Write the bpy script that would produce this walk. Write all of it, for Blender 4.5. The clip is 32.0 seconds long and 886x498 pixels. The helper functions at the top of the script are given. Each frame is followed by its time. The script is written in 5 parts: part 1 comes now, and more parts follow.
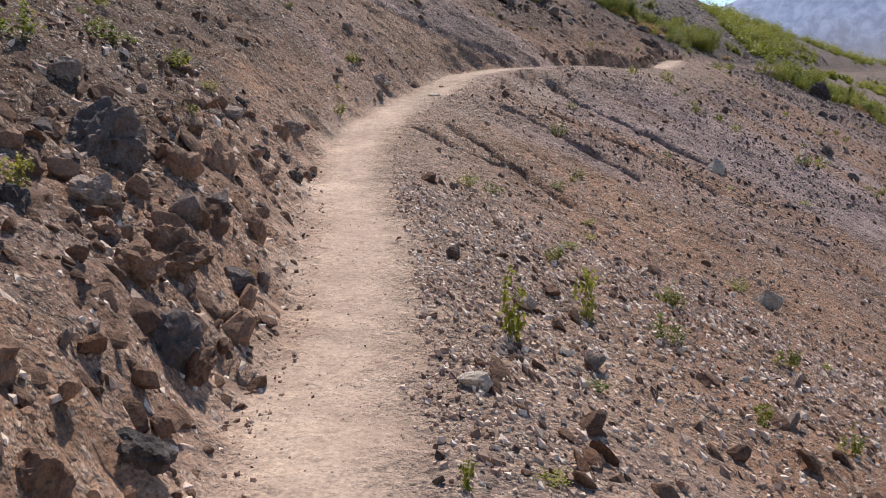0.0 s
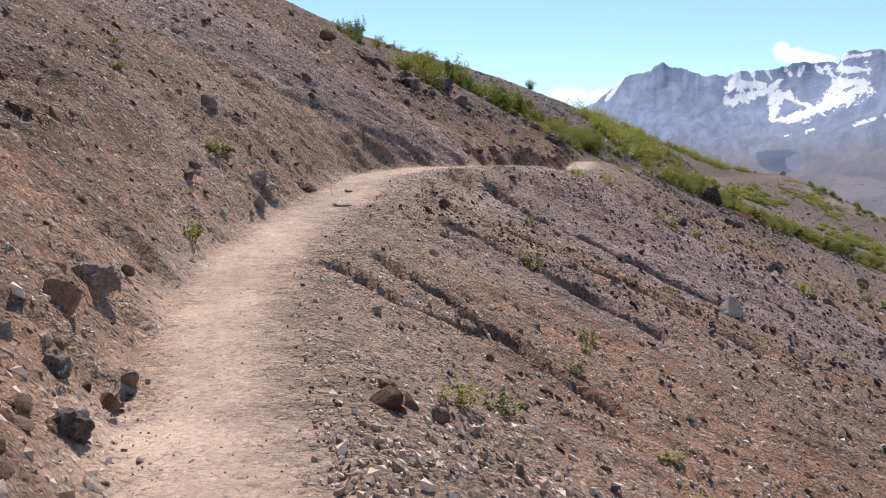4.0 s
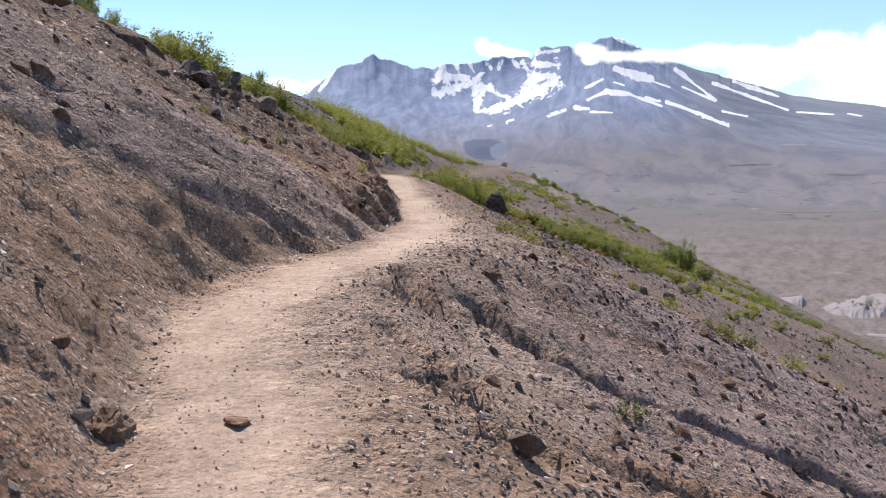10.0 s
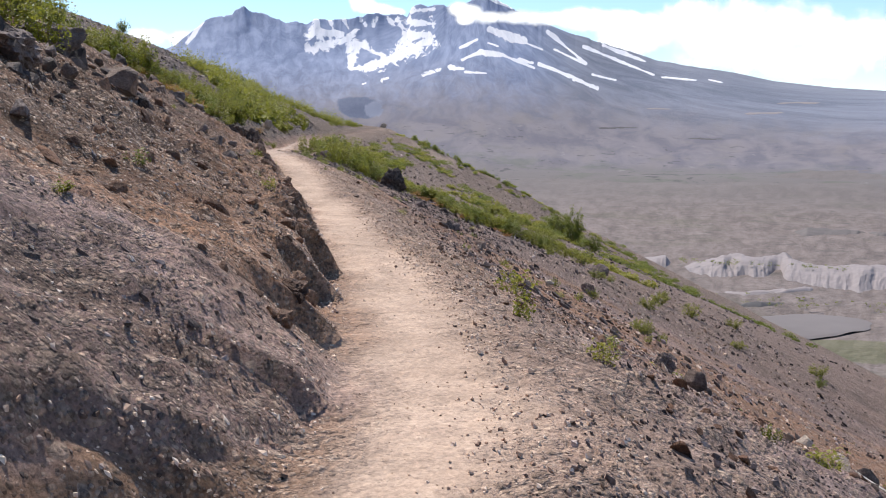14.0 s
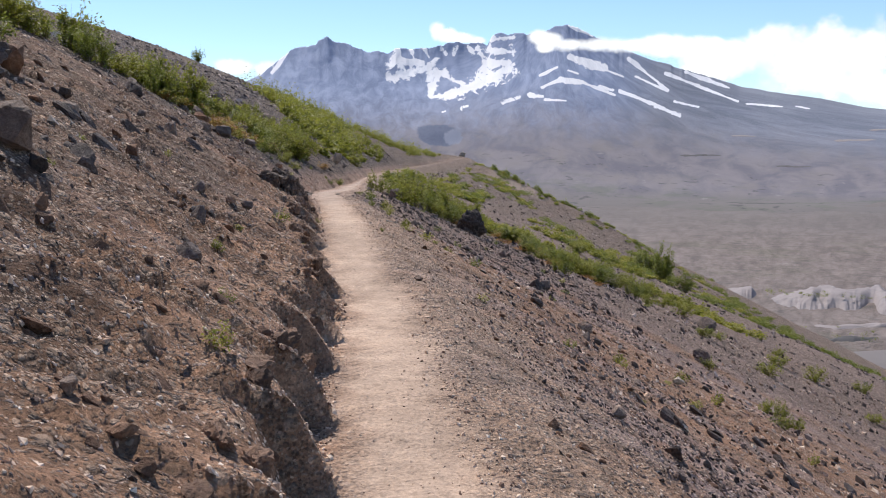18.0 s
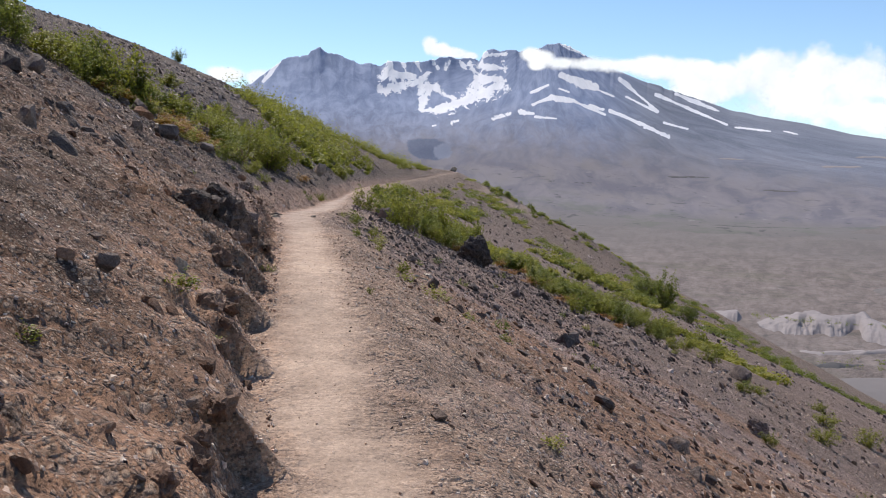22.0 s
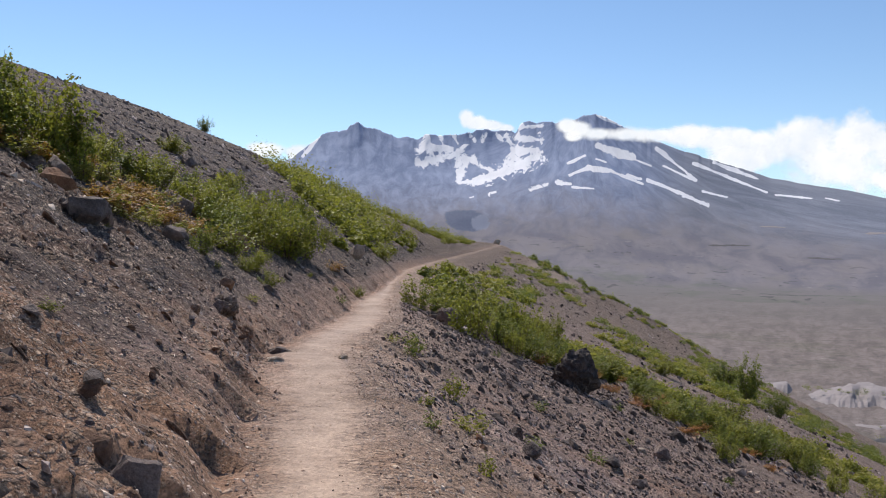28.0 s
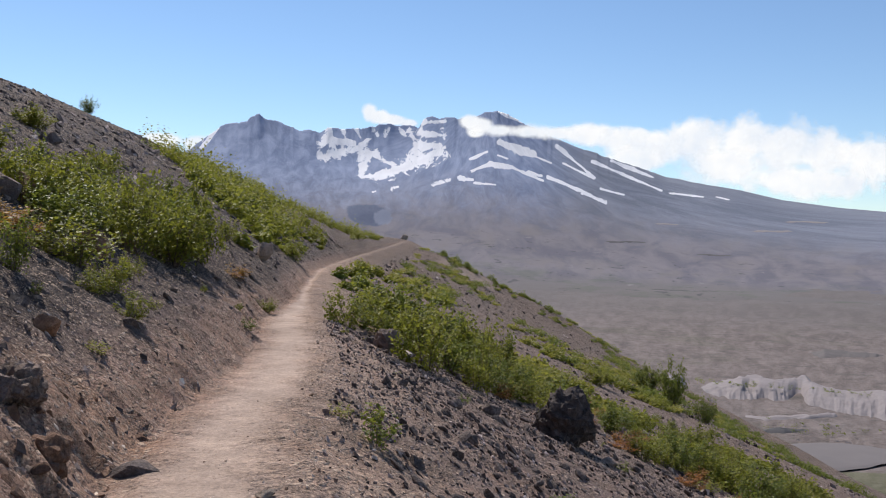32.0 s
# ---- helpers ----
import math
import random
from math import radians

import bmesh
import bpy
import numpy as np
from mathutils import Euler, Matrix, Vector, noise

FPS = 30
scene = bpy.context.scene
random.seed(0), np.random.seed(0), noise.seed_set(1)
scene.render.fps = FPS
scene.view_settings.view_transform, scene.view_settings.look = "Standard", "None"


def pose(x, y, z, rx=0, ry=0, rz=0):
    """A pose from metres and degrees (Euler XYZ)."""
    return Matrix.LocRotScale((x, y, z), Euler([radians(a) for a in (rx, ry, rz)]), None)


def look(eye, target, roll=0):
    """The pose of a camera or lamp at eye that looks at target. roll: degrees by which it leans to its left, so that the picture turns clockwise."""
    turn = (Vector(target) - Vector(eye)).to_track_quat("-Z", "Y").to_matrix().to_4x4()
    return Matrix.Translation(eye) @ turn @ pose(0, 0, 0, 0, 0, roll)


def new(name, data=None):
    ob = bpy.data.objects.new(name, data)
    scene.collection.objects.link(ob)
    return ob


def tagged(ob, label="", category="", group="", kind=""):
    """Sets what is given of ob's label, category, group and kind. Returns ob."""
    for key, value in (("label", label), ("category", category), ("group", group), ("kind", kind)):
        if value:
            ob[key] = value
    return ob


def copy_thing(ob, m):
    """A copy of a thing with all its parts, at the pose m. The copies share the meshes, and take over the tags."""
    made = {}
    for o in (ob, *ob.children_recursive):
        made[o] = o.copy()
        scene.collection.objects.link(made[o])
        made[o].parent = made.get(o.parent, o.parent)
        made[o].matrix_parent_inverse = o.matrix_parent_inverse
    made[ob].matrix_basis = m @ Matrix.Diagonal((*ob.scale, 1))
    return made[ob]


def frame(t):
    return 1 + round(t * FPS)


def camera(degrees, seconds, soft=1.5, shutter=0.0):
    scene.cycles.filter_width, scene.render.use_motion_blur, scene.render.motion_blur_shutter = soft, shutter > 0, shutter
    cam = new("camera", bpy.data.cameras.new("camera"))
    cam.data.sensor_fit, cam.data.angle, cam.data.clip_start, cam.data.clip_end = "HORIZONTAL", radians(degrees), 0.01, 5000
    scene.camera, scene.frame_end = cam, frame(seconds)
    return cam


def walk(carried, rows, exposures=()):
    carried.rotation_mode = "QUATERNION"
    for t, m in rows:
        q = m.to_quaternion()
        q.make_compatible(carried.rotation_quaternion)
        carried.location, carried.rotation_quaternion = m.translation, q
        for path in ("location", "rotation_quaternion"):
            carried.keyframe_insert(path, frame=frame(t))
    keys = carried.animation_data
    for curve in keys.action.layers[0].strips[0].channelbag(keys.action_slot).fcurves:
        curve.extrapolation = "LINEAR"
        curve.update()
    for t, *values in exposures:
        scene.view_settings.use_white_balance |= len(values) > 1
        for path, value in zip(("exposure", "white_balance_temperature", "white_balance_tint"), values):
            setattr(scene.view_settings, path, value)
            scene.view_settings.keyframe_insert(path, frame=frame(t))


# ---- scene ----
EXPOSURES = ((0, 0.36), (3, 0.40), (6, 0.45), (11, 0.55), (16, 0.45), (19, 0.3), (24, 0.2), (32, 0.08))
cam = camera(51.03, 32.0, soft=1.0)
# seconds, eye x, y, z, then heading to the left of +y, tilt up and lean in degrees
PATH = [
    (0, 0.007, 0.002, 0.002, 21.841, -10.116, -1.031),
    (0.5, -0.315, 0.564, -0.030, 16.862, -6.751, 0.262),
    (1, -0.581, 1.129, -0.014, 14.235, -4.884, 0.448),
    (1.5, -0.845, 1.671, -0.007, 13.430, -2.935, -1.001),
    (2, -1.154, 2.214, 0.028, 12.813, -4.924, -2.152),
    (2.5, -1.428, 2.818, 0.038, 15.761, -3.063, -0.937),
    (4.5, -2.691, 5.163, 0.148, 12.503, -4.507, 0.263),
    (5, -2.966, 5.745, 0.247, 11.644, -2.832, 0.661),
    (5.5, -3.268, 6.272, 0.325, 6.522, -3.708, 0.384),
    (6, -3.524, 6.830, 0.403, 7.867, -5.002, -0.228),
    (6.5, -3.801, 7.388, 0.443, 7.009, -6.086, 0.960),
    (7, -4.021, 7.978, 0.476, 6.927, -4.931, -0.613),
    (7.5, -4.328, 8.533, 0.514, 4.618, -4.007, -2.757),
    (8, -4.552, 9.069, 0.565, 4.084, -2.492, -2.839),
    (8.5, -4.783, 9.643, 0.628, 2.502, -3.185, -0.714),
    (9, -5.016, 10.170, 0.740, -0.601, -6.664, -1.394),
    (9.5, -5.179, 10.705, 0.830, -0.782, -5.387, -1.029),
    (10, -5.336, 11.201, 0.917, -4.121, -4.994, -0.913),
    (10.5, -5.411, 11.726, 0.969, -4.548, -5.826, 0.211),
    (11, -5.505, 12.266, 1.035, -6.189, -4.656, 0.091),
    (11.5, -5.568, 12.808, 1.146, -9.656, -4.968, -0.087),
    (12, -5.577, 13.355, 1.244, -9.311, -5.855, 0.493),
    (12.5, -5.635, 13.915, 1.312, -4.772, -8.106, 1.609),
    (13, -5.638, 14.445, 1.410, -4.511, -5.850, 2.392),
    (13.5, -5.722, 14.961, 1.442, -5.956, -5.535, 1.401),
    (14, -5.732, 15.567, 1.475, -11.901, -7.578, 0.053),
    (14.5, -5.769, 16.087, 1.580, -16.065, -6.470, 2.314),
    (15, -5.825, 16.592, 1.672, -14.560, -7.139, -1.909),
    (15.5, -5.702, 17.123, 1.721, -14.982, -6.634, -1.578),
    (17.5, -5.197, 19.472, 1.791, -8.719, -3.843, 0.572),
    (18, -5.020, 20.098, 1.774, -7.055, -5.910, 0.025),
    (18.5, -4.910, 20.752, 1.772, -9.781, -6.606, 0.603),
    (19, -4.802, 21.404, 1.766, -8.542, -4.432, 0.801),
    (19.5, -4.760, 22.078, 1.712, -9.851, -4.740, 1.931),
    (20, -4.707, 22.746, 1.709, -6.926, -0.860, 0.485),
    (20.5, -4.696, 23.419, 1.708, -6.472, -3.691, -0.729),
    (21, -4.692, 24.091, 1.785, -8.222, -2.289, 0.559),
    (21.5, -4.695, 24.736, 1.824, -6.861, -3.246, 0.024),
    (22, -4.735, 25.370, 1.788, -7.885, -5.039, 1.792),
    (22.5, -4.728, 26.016, 1.755, -6.431, -2.985, 0.700),
    (23, -4.728, 26.689, 1.726, -6.896, -2.451, -1.075),
    (23.5, -4.661, 27.367, 1.695, -6.212, 0.190, 1.007),
    (24, -4.618, 28.067, 1.641, -8.696, -0.956, 2.935),
    (24.5, -4.600, 28.740, 1.656, -7.241, -1.951, 1.076),
    (26.5, -4.594, 31.605, 1.888, -6.212, -3.413, -1.874),
    (27, -4.593, 32.301, 1.943, -5.402, -3.946, -1.515),
    (27.5, -4.640, 32.999, 2.004, -6.036, -2.919, 0.428),
    (28, -4.672, 33.693, 2.084, -5.421, -0.712, 1.126),
    (28.5, -4.726, 34.347, 2.148, -8.392, 0.513, 1.401),
    (29, -4.769, 34.999, 2.194, -7.413, 0.029, 0.100),
    (29.5, -4.776, 35.653, 2.193, -6.998, -2.259, 0.719),
    (30, -4.811, 36.292, 2.194, -10.361, -2.338, 0.147),
    (30.5, -4.765, 36.965, 2.195, -9.059, -1.809, -0.469),
    (31, -4.794, 37.649, 2.175, -9.896, -2.119, 1.211),
    (31.5, -4.823, 38.339, 2.155, -8.562, -1.723, -1.439),
    (32, -4.870, 39.029, 2.157, -11.474, -0.892, 1.584),
]


def pose_row(t, x, y, z, yaw, tilt, lean):
    a, b = radians(yaw), radians(tilt)
    ahead = Vector((-math.sin(a) * math.cos(b), math.cos(a) * math.cos(b), math.sin(b)))
    return t, look(Vector((x, y, z)), Vector((x, y, z)) + ahead, lean)


walk(cam, [pose_row(*r) for r in PATH], exposures=EXPOSURES)

# ---- sky, sun and exposure ----
SUN_AZ, SUN_EL = -20.0, 51.0  # degrees clockwise from +y, degrees up


def way(az, el):
    a, e = radians(az), radians(el)
    return Vector((math.sin(a) * math.cos(e), math.cos(a) * math.cos(e), math.sin(e)))


world = bpy.data.worlds.new("sky")
scene.world = world
world.use_nodes = True
wn = world.node_tree
wback = wn.nodes["Background"]
wsky = wn.nodes.new("ShaderNodeTexSky")
wsky.sky_type, wsky.sun_disc = "NISHITA", False
wsky.sun_elevation, wsky.sun_rotation = radians(SUN_EL), radians(SUN_AZ)
wsky.altitude, wsky.air_density, wsky.dust_density, wsky.ozone_density = 1300, 1.0, 0.0, 4.0
wn.links.new(wsky.outputs[0], wback.inputs[0])
wback.inputs[1].default_value = 0.12

sun = new("sun", bpy.data.lights.new("sun", "SUN"))
sun.data.energy, sun.data.angle, sun.data.color = 4.3, radians(0.5), (1.0, 0.94, 0.86)
sun.matrix_world = look(way(SUN_AZ, SUN_EL) * 80, (0, 0, 0))


# ---- materials ----
class Nodes:
    """A short way to write a node material."""

    def __init__(self, name):
        self.mat = bpy.data.materials.new(name)
        self.mat.use_nodes = True
        self.t = self.mat.node_tree
        self.bsdf = self.t.nodes["Principled BSDF"]
        self.bsdf.inputs["Specular IOR Level"].default_value = 0.25

    def put(self, socket, v):
        if isinstance(v, bpy.types.NodeSocket):
            self.t.links.new(v, socket)
        elif isinstance(v, tuple) and len(v) == 3 and socket.type == "RGBA":
            socket.default_value = (*v, 1)
        else:
            socket.default_value = v

    def math(self, op, a, b=0.0, c=0.0, clamp=False):
        n = self.t.nodes.new("ShaderNodeMath")
        n.operation, n.use_clamp = op, clamp
        for k, v in enumerate((a, b, c)):
            self.put(n.inputs[k], v)
        return n.outputs[0]

    def mix(self, f, a, b, kind="MIX"):
        n = self.t.nodes.new("ShaderNodeMix")
        n.data_type, n.blend_type = "RGBA", kind
        for k, v in ((0, f), (6, a), (7, b)):
            self.put(n.inputs[k], v)
        return n.outputs[2]

    def attr(self, name):
        n = self.t.nodes.new("ShaderNodeAttribute")
        n.attribute_name = name
        return n.outputs["Fac"]

    def join(self, x, y, z=0.0):
        n = self.t.nodes.new("ShaderNodeCombineXYZ")
        for k, v in enumerate((x, y, z)):
            self.put(n.inputs[k], v)
        return n.outputs[0]

    def coord(self, kind="Object"):
        return self.t.nodes.new("ShaderNodeTexCoord").outputs[kind]

    def place(self):
        return self.t.nodes.new("ShaderNodeNewGeometry").outputs["Position"]

    def island(self):
        return self.t.nodes.new("ShaderNodeNewGeometry").outputs["Random Per Island"]

    def chance(self):
        return self.t.nodes.new("ShaderNodeObjectInfo").outputs["Random"]

    def noise(self, v, scale, detail=4.0, rough=0.55, warp=0.0):
        n = self.t.nodes.new("ShaderNodeTexNoise")
        self.put(n.inputs["Vector"], v)
        n.inputs["Scale"].default_value, n.inputs["Detail"].default_value = scale, detail
        n.inputs["Roughness"].default_value, n.inputs["Distortion"].default_value = rough, warp
        return n.outputs["Fac"]

    def cells(self, v, scale, feature="F1", out="Distance"):
        n = self.t.nodes.new("ShaderNodeTexVoronoi")
        n.feature = feature
        self.put(n.inputs["Vector"], v)
        n.inputs["Scale"].default_value = scale
        return n.outputs[out]

    def ramp(self, f, *stops):
        n = self.t.nodes.new("ShaderNodeValToRGB")
        self.put(n.inputs[0], f)
        e = n.color_ramp.elements
        while len(e) < len(stops):
            e.new(0.5)
        for k, (p, c) in enumerate(stops):
            e[k].position = p
            e[k].color = (*c, 1) if isinstance(c, tuple) else (c, c, c, 1)
        return n.outputs[0]

    def step(self, f, lo, hi):
        n = self.t.nodes.new("ShaderNodeMapRange")
        n.interpolation_type = "SMOOTHSTEP"
        self.put(n.inputs[0], f)
        n.inputs[1].default_value, n.inputs[2].default_value = lo, hi
        return n.outputs[0]

    def done(self, colour, rough=0.9, bump=None, strength=0.5, depth=0.02):
        self.put(self.bsdf.inputs["Base Color"], colour)
        self.put(self.bsdf.inputs["Roughness"], rough)
        if bump is not None:
            n = self.t.nodes.new("ShaderNodeBump")
            n.inputs["Strength"].default_value, n.inputs["Distance"].default_value = strength, depth
            self.put(n.inputs["Height"], bump)
            self.t.links.new(n.outputs[0], self.bsdf.inputs["Normal"])
        return self.mat


def ground_material():
    m = Nodes("volcanic soil")
    u, s, p = m.attr("across"), m.attr("along"), m.place()
    n_small = m.noise(p, 9.0, 5.0)
    # worn tread of the trail
    sway = m.math("SUBTRACT", 0.5, m.ramp(m.math("DIVIDE", s, 70.0), (0.06, 0.5), (0.13, 0.41), (0.153, 0.35), (0.176, 0.37), (0.20, 0.46), (0.236, 0.32), (0.247, 0.40), (0.261, 0.58), (0.273, 0.74), (0.293, 0.62), (0.36, 0.5)))
    off = m.math("ABSOLUTE", m.math("ADD", m.math("ADD", u, sway), m.math("MULTIPLY", m.math("SUBTRACT", m.noise(p, 1.1, 2.0), 0.5), 0.55)))
    off = m.math("MULTIPLY", off, m.mix(m.step(s, 57.0, 70.0), m.ramp(m.math("DIVIDE", s, 70.0), (0.0, 0.85), (0.10, 0.72), (0.18, 0.80), (0.24, 0.72), (0.29, 0.85), (0.6, 0.95)), (3.6, 3.6, 3.6)))
    tread = m.math("SUBTRACT", 1.0, m.step(m.math("ADD", off, m.math("MULTIPLY", m.math("SUBTRACT", m.noise(p, 5.0, 1.0), 0.5), 0.2)), 0.06, 0.56))
    # bands of soil that run down the slope
    band = m.noise(m.join(m.math("ADD", m.math("MULTIPLY", s, 0.42), m.math("MULTIPLY", m.noise(p, 0.9, 2.0), 0.5)), m.math("MULTIPLY", u, 0.06)), 1.0, 4.0, 0.6)
    left = m.step(u, 0.3, -0.3)
    grey_left = m.ramp(m.math("DIVIDE", s, 70.0), (0.0, 0.28), (0.12, 0.18), (0.18, 0.22), (0.222, 0.85), (0.275, 0.85), (0.30, 0.12), (0.50, 0.20), (0.58, 0.55), (0.66, 0.80))
    grey_right = m.ramp(m.math("DIVIDE", s, 70.0), (0.0, 0.30), (0.13, 0.36), (0.17, 0.22), (0.24, 0.85), (0.30, 0.55), (0.42, 0.48), (0.52, 0.32), (0.60, 0.55), (0.72, 0.75))
    grey = m.mix(left, grey_right, grey_left)
    pick = m.step(m.math("ADD", grey, m.math("MULTIPLY", m.math("SUBTRACT", band, 0.5), 2.6)), 0.25, 0.8)
    brown = m.mix(m.noise(p, 0.55, 4.0), (0.225, 0.122, 0.076), (0.41, 0.252, 0.160))
    ash = m.mix(m.noise(p, 0.8, 4.0), (0.255, 0.188, 0.176), (0.425, 0.326, 0.304))
    soil = m.mix(pick, brown, ash)
    scoria = m.math("MULTIPLY", m.step(m.math("ADD", u, m.math("MULTIPLY", m.math("SUBTRACT", m.noise(p, 0.5, 4.0), 0.5), 3.5)), -0.9, -2.2), m.step(s, 44.0, 36.0))
    soil = m.mix(m.math("MULTIPLY", scoria, m.ramp(m.math("DIVIDE", s, 70.0), (0.0, 0.72), (0.14, 0.72), (0.19, 0.2), (0.28, 0.2), (0.33, 0.75))), soil, m.mix(m.noise(p, 2.0, 5.0), (0.085, 0.056, 0.044), (0.22, 0.145, 0.108)))
    crown = m.math("MULTIPLY", m.step(m.math("ADD", u, m.math("MULTIPLY", m.math("SUBTRACT", m.noise(p, 0.7, 4.0), 0.5), 2.0)), -1.0, -2.2), m.ramp(m.math("DIVIDE", s, 70.0), (0.0, 1.0), (0.2, 1.0), (0.225, 0.12), (0.285, 0.12), (0.31, 0.8), (0.43, 0.0)))
    soil = m.mix(m.math("MULTIPLY", crown, 0.88), soil, m.mix(m.noise(p, 2.0, 5.0), (0.075, 0.048, 0.036), (0.20, 0.13, 0.092)))
    stripe = m.noise(m.join(m.math("ADD", m.math("MULTIPLY", s, 1.5), m.math("MULTIPLY", m.noise(p, 0.8, 3.0), 1.4)), m.math("MULTIPLY", u, 0.22)), 1.0, 5.0, 0.62)
    soil = m.mix(m.math("MULTIPLY", left, 0.75), soil, m.ramp(stripe, (0.30, 0.12), (0.48, 0.42), (0.68, 0.78)), "OVERLAY")
    foot = m.math("MULTIPLY", m.step(m.math("ADD", u, m.math("MULTIPLY", m.noise(p, 1.3, 3.0), 0.9)), -1.15, -0.2), left)
    soil = m.mix(m.math("MULTIPLY", foot, m.ramp(m.math("DIVIDE", s, 70.0), (0.0, 0.7), (0.215, 0.7), (0.235, 0.25), (0.275, 0.25), (0.30, 0.7))), soil, m.mix(m.noise(p, 2.7, 4.0), (0.30, 0.175, 0.115), (0.54, 0.365, 0.255)))
    # ochre soil under the broken edge of the grey slab
    brink = m.math("MULTIPLY", m.ramp(m.math("DIVIDE", s, 70.0), (0.2214, 0.8), (0.2457, 0.40), (0.2579, 0.24), (0.2614, 0.21), (0.2643, 0.165), (0.2671, 0.11), (0.2757, 0.08)), 4.0)
    below = m.step(m.math("ADD", m.math("ADD", u, brink), m.math("MULTIPLY", m.math("SUBTRACT", m.noise(p, 2.4, 4.0), 0.5), 0.7)), -0.08, 0.1)
    below = m.math("MULTIPLY", m.math("MULTIPLY", below, left), m.math("MULTIPLY", m.step(s, 14.6, 15.8), m.step(s, 19.5, 18.9)))
    soil = m.mix(m.math("MULTIPLY", below, 0.85), soil, m.mix(m.noise(p, 2.7, 5.0, 0.65), (0.17, 0.095, 0.058), (0.50, 0.33, 0.21)))
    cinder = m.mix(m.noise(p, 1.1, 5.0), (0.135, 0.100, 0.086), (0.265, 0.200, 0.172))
    # the cinder tone is much darker left of the trail
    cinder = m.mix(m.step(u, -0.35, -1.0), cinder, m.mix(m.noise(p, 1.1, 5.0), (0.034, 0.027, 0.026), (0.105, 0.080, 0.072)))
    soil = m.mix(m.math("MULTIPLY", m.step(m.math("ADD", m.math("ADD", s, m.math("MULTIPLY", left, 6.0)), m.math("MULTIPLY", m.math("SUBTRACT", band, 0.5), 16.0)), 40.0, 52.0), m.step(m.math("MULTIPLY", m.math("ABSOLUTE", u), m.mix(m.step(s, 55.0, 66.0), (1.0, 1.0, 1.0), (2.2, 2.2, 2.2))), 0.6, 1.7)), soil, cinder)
    side = m.math("MULTIPLY", m.step(m.math("ADD", u, m.math("MULTIPLY", m.noise(p, 1.9, 4.0), 0.8)), 3.0, 1.2), m.step(u, -0.3, 0.1))
    soil = m.mix(m.math("MULTIPLY", side, 0.7), soil, m.mix(m.noise(p, 3.7, 4.0), (0.30, 0.208, 0.15), (0.48, 0.37, 0.285)))
    far = m.math("MULTIPLY", m.step(s, 80.0, 120.0), 0.75)
    soil = m.mix(far, soil, m.mix(m.noise(p, 0.35, 5.0, 0.6), (0.075, 0.056, 0.046), (0.19, 0.145, 0.115)))
    dust = m.mix(m.noise(p, 2.2, 4.0), (0.36, 0.276, 0.212), (0.56, 0.455, 0.365))
    dust = m.mix(m.step(s, 36.0, 48.0), dust, m.mix(0.5, dust, (0.36, 0.305, 0.28)))
    base = m.mix(m.math("MULTIPLY", tread, m.mix(m.step(s, 60.0, 72.0), (0.92, 0.92, 0.92), (0.42, 0.42, 0.42))), soil, dust)
    # pale sand slide below the far trail
    slide = m.math("ABSOLUTE", m.math("SUBTRACT", m.math("ADD", s, m.math("MULTIPLY", m.noise(p, 0.5, 3.0), 1.5)), 170.5))
    slide = m.math("MULTIPLY", m.step(slide, 4.6, 3.0), m.math("MULTIPLY", m.step(u, 5.0, 7.5), m.step(u, 15.5, 12.0)))
    base = m.mix(m.math("MULTIPLY", slide, 0.8), base, (0.38, 0.31, 0.265))
    # pebbles and grit: domes of three sizes, each with a tone of its own
    loose = m.math("SUBTRACT", 1.0, m.math("MULTIPLY", tread, 0.6))
    heap = m.step(m.noise(p, 2.3, 3.0, 0.6), 0.34, 0.62)
    bumps = 0.0
    for scale, share, rise_by in ((15.0, 0.30, 0.62), (31.0, 0.50, 0.40), (66.0, 0.62, 0.20)):
        near = m.cells(p, scale)
        tone = m.t.nodes.new("ShaderNodeSeparateColor")
        m.put(tone.inputs[0], m.cells(p, scale, out="Color"))
        there = m.math("MULTIPLY", m.math("LESS_THAN", tone.outputs[0], m.math("MULTIPLY", m.math("ADD", 0.35, heap), share)), loose)
        dome = m.math("MULTIPLY", there, m.step(near, 0.62, 0.18))
        pebble = m.mix(m.math("POWER", tone.outputs[1], 1.6), m.mix(0.7, base, (0.06, 0.046, 0.04)), (0.60, 0.48, 0.385))
        base = m.mix(m.math("MULTIPLY", m.math("MULTIPLY", there, m.step(near, 0.56, 0.44)), 0.7), base, pebble)
        bumps = m.math("ADD", bumps, m.math("MULTIPLY", dome, rise_by))
    base = m.mix(m.math("SUBTRACT", 0.66, m.math("MULTIPLY", tread, 0.36)), base, m.ramp(m.noise(p, 38.0, 3.0, 0.7), (0.25, 0.14), (0.75, 0.92)), "OVERLAY")
    base = m.mix(0.45, base, m.ramp(m.noise(p, 0.7, 4.0, 0.6), (0.3, 0.30), (0.7, 0.70)), "OVERLAY")
    base = m.mix(m.math("SUBTRACT", 0.55, m.math("MULTIPLY", tread, 0.30)), base, m.ramp(m.noise(p, 4.5, 6.0, 0.7), (0.32, 0.2), (0.68, 0.8)), "OVERLAY")
    crumb = m.math("SUBTRACT", 1.0, m.cells(p, 13.0))
    fine = m.math("ADD", m.math("ADD", m.math("MULTIPLY", m.noise(p, 21.0, 6.0, 0.75), 0.9), bumps), m.math("MULTIPLY", crumb, 0.45))
    rise = m.math("MULTIPLY", m.math("ADD", m.math("MULTIPLY", n_small, 0.8), fine), m.math("SUBTRACT", 1.0, m.math("MULTIPLY", tread, 0.78)))
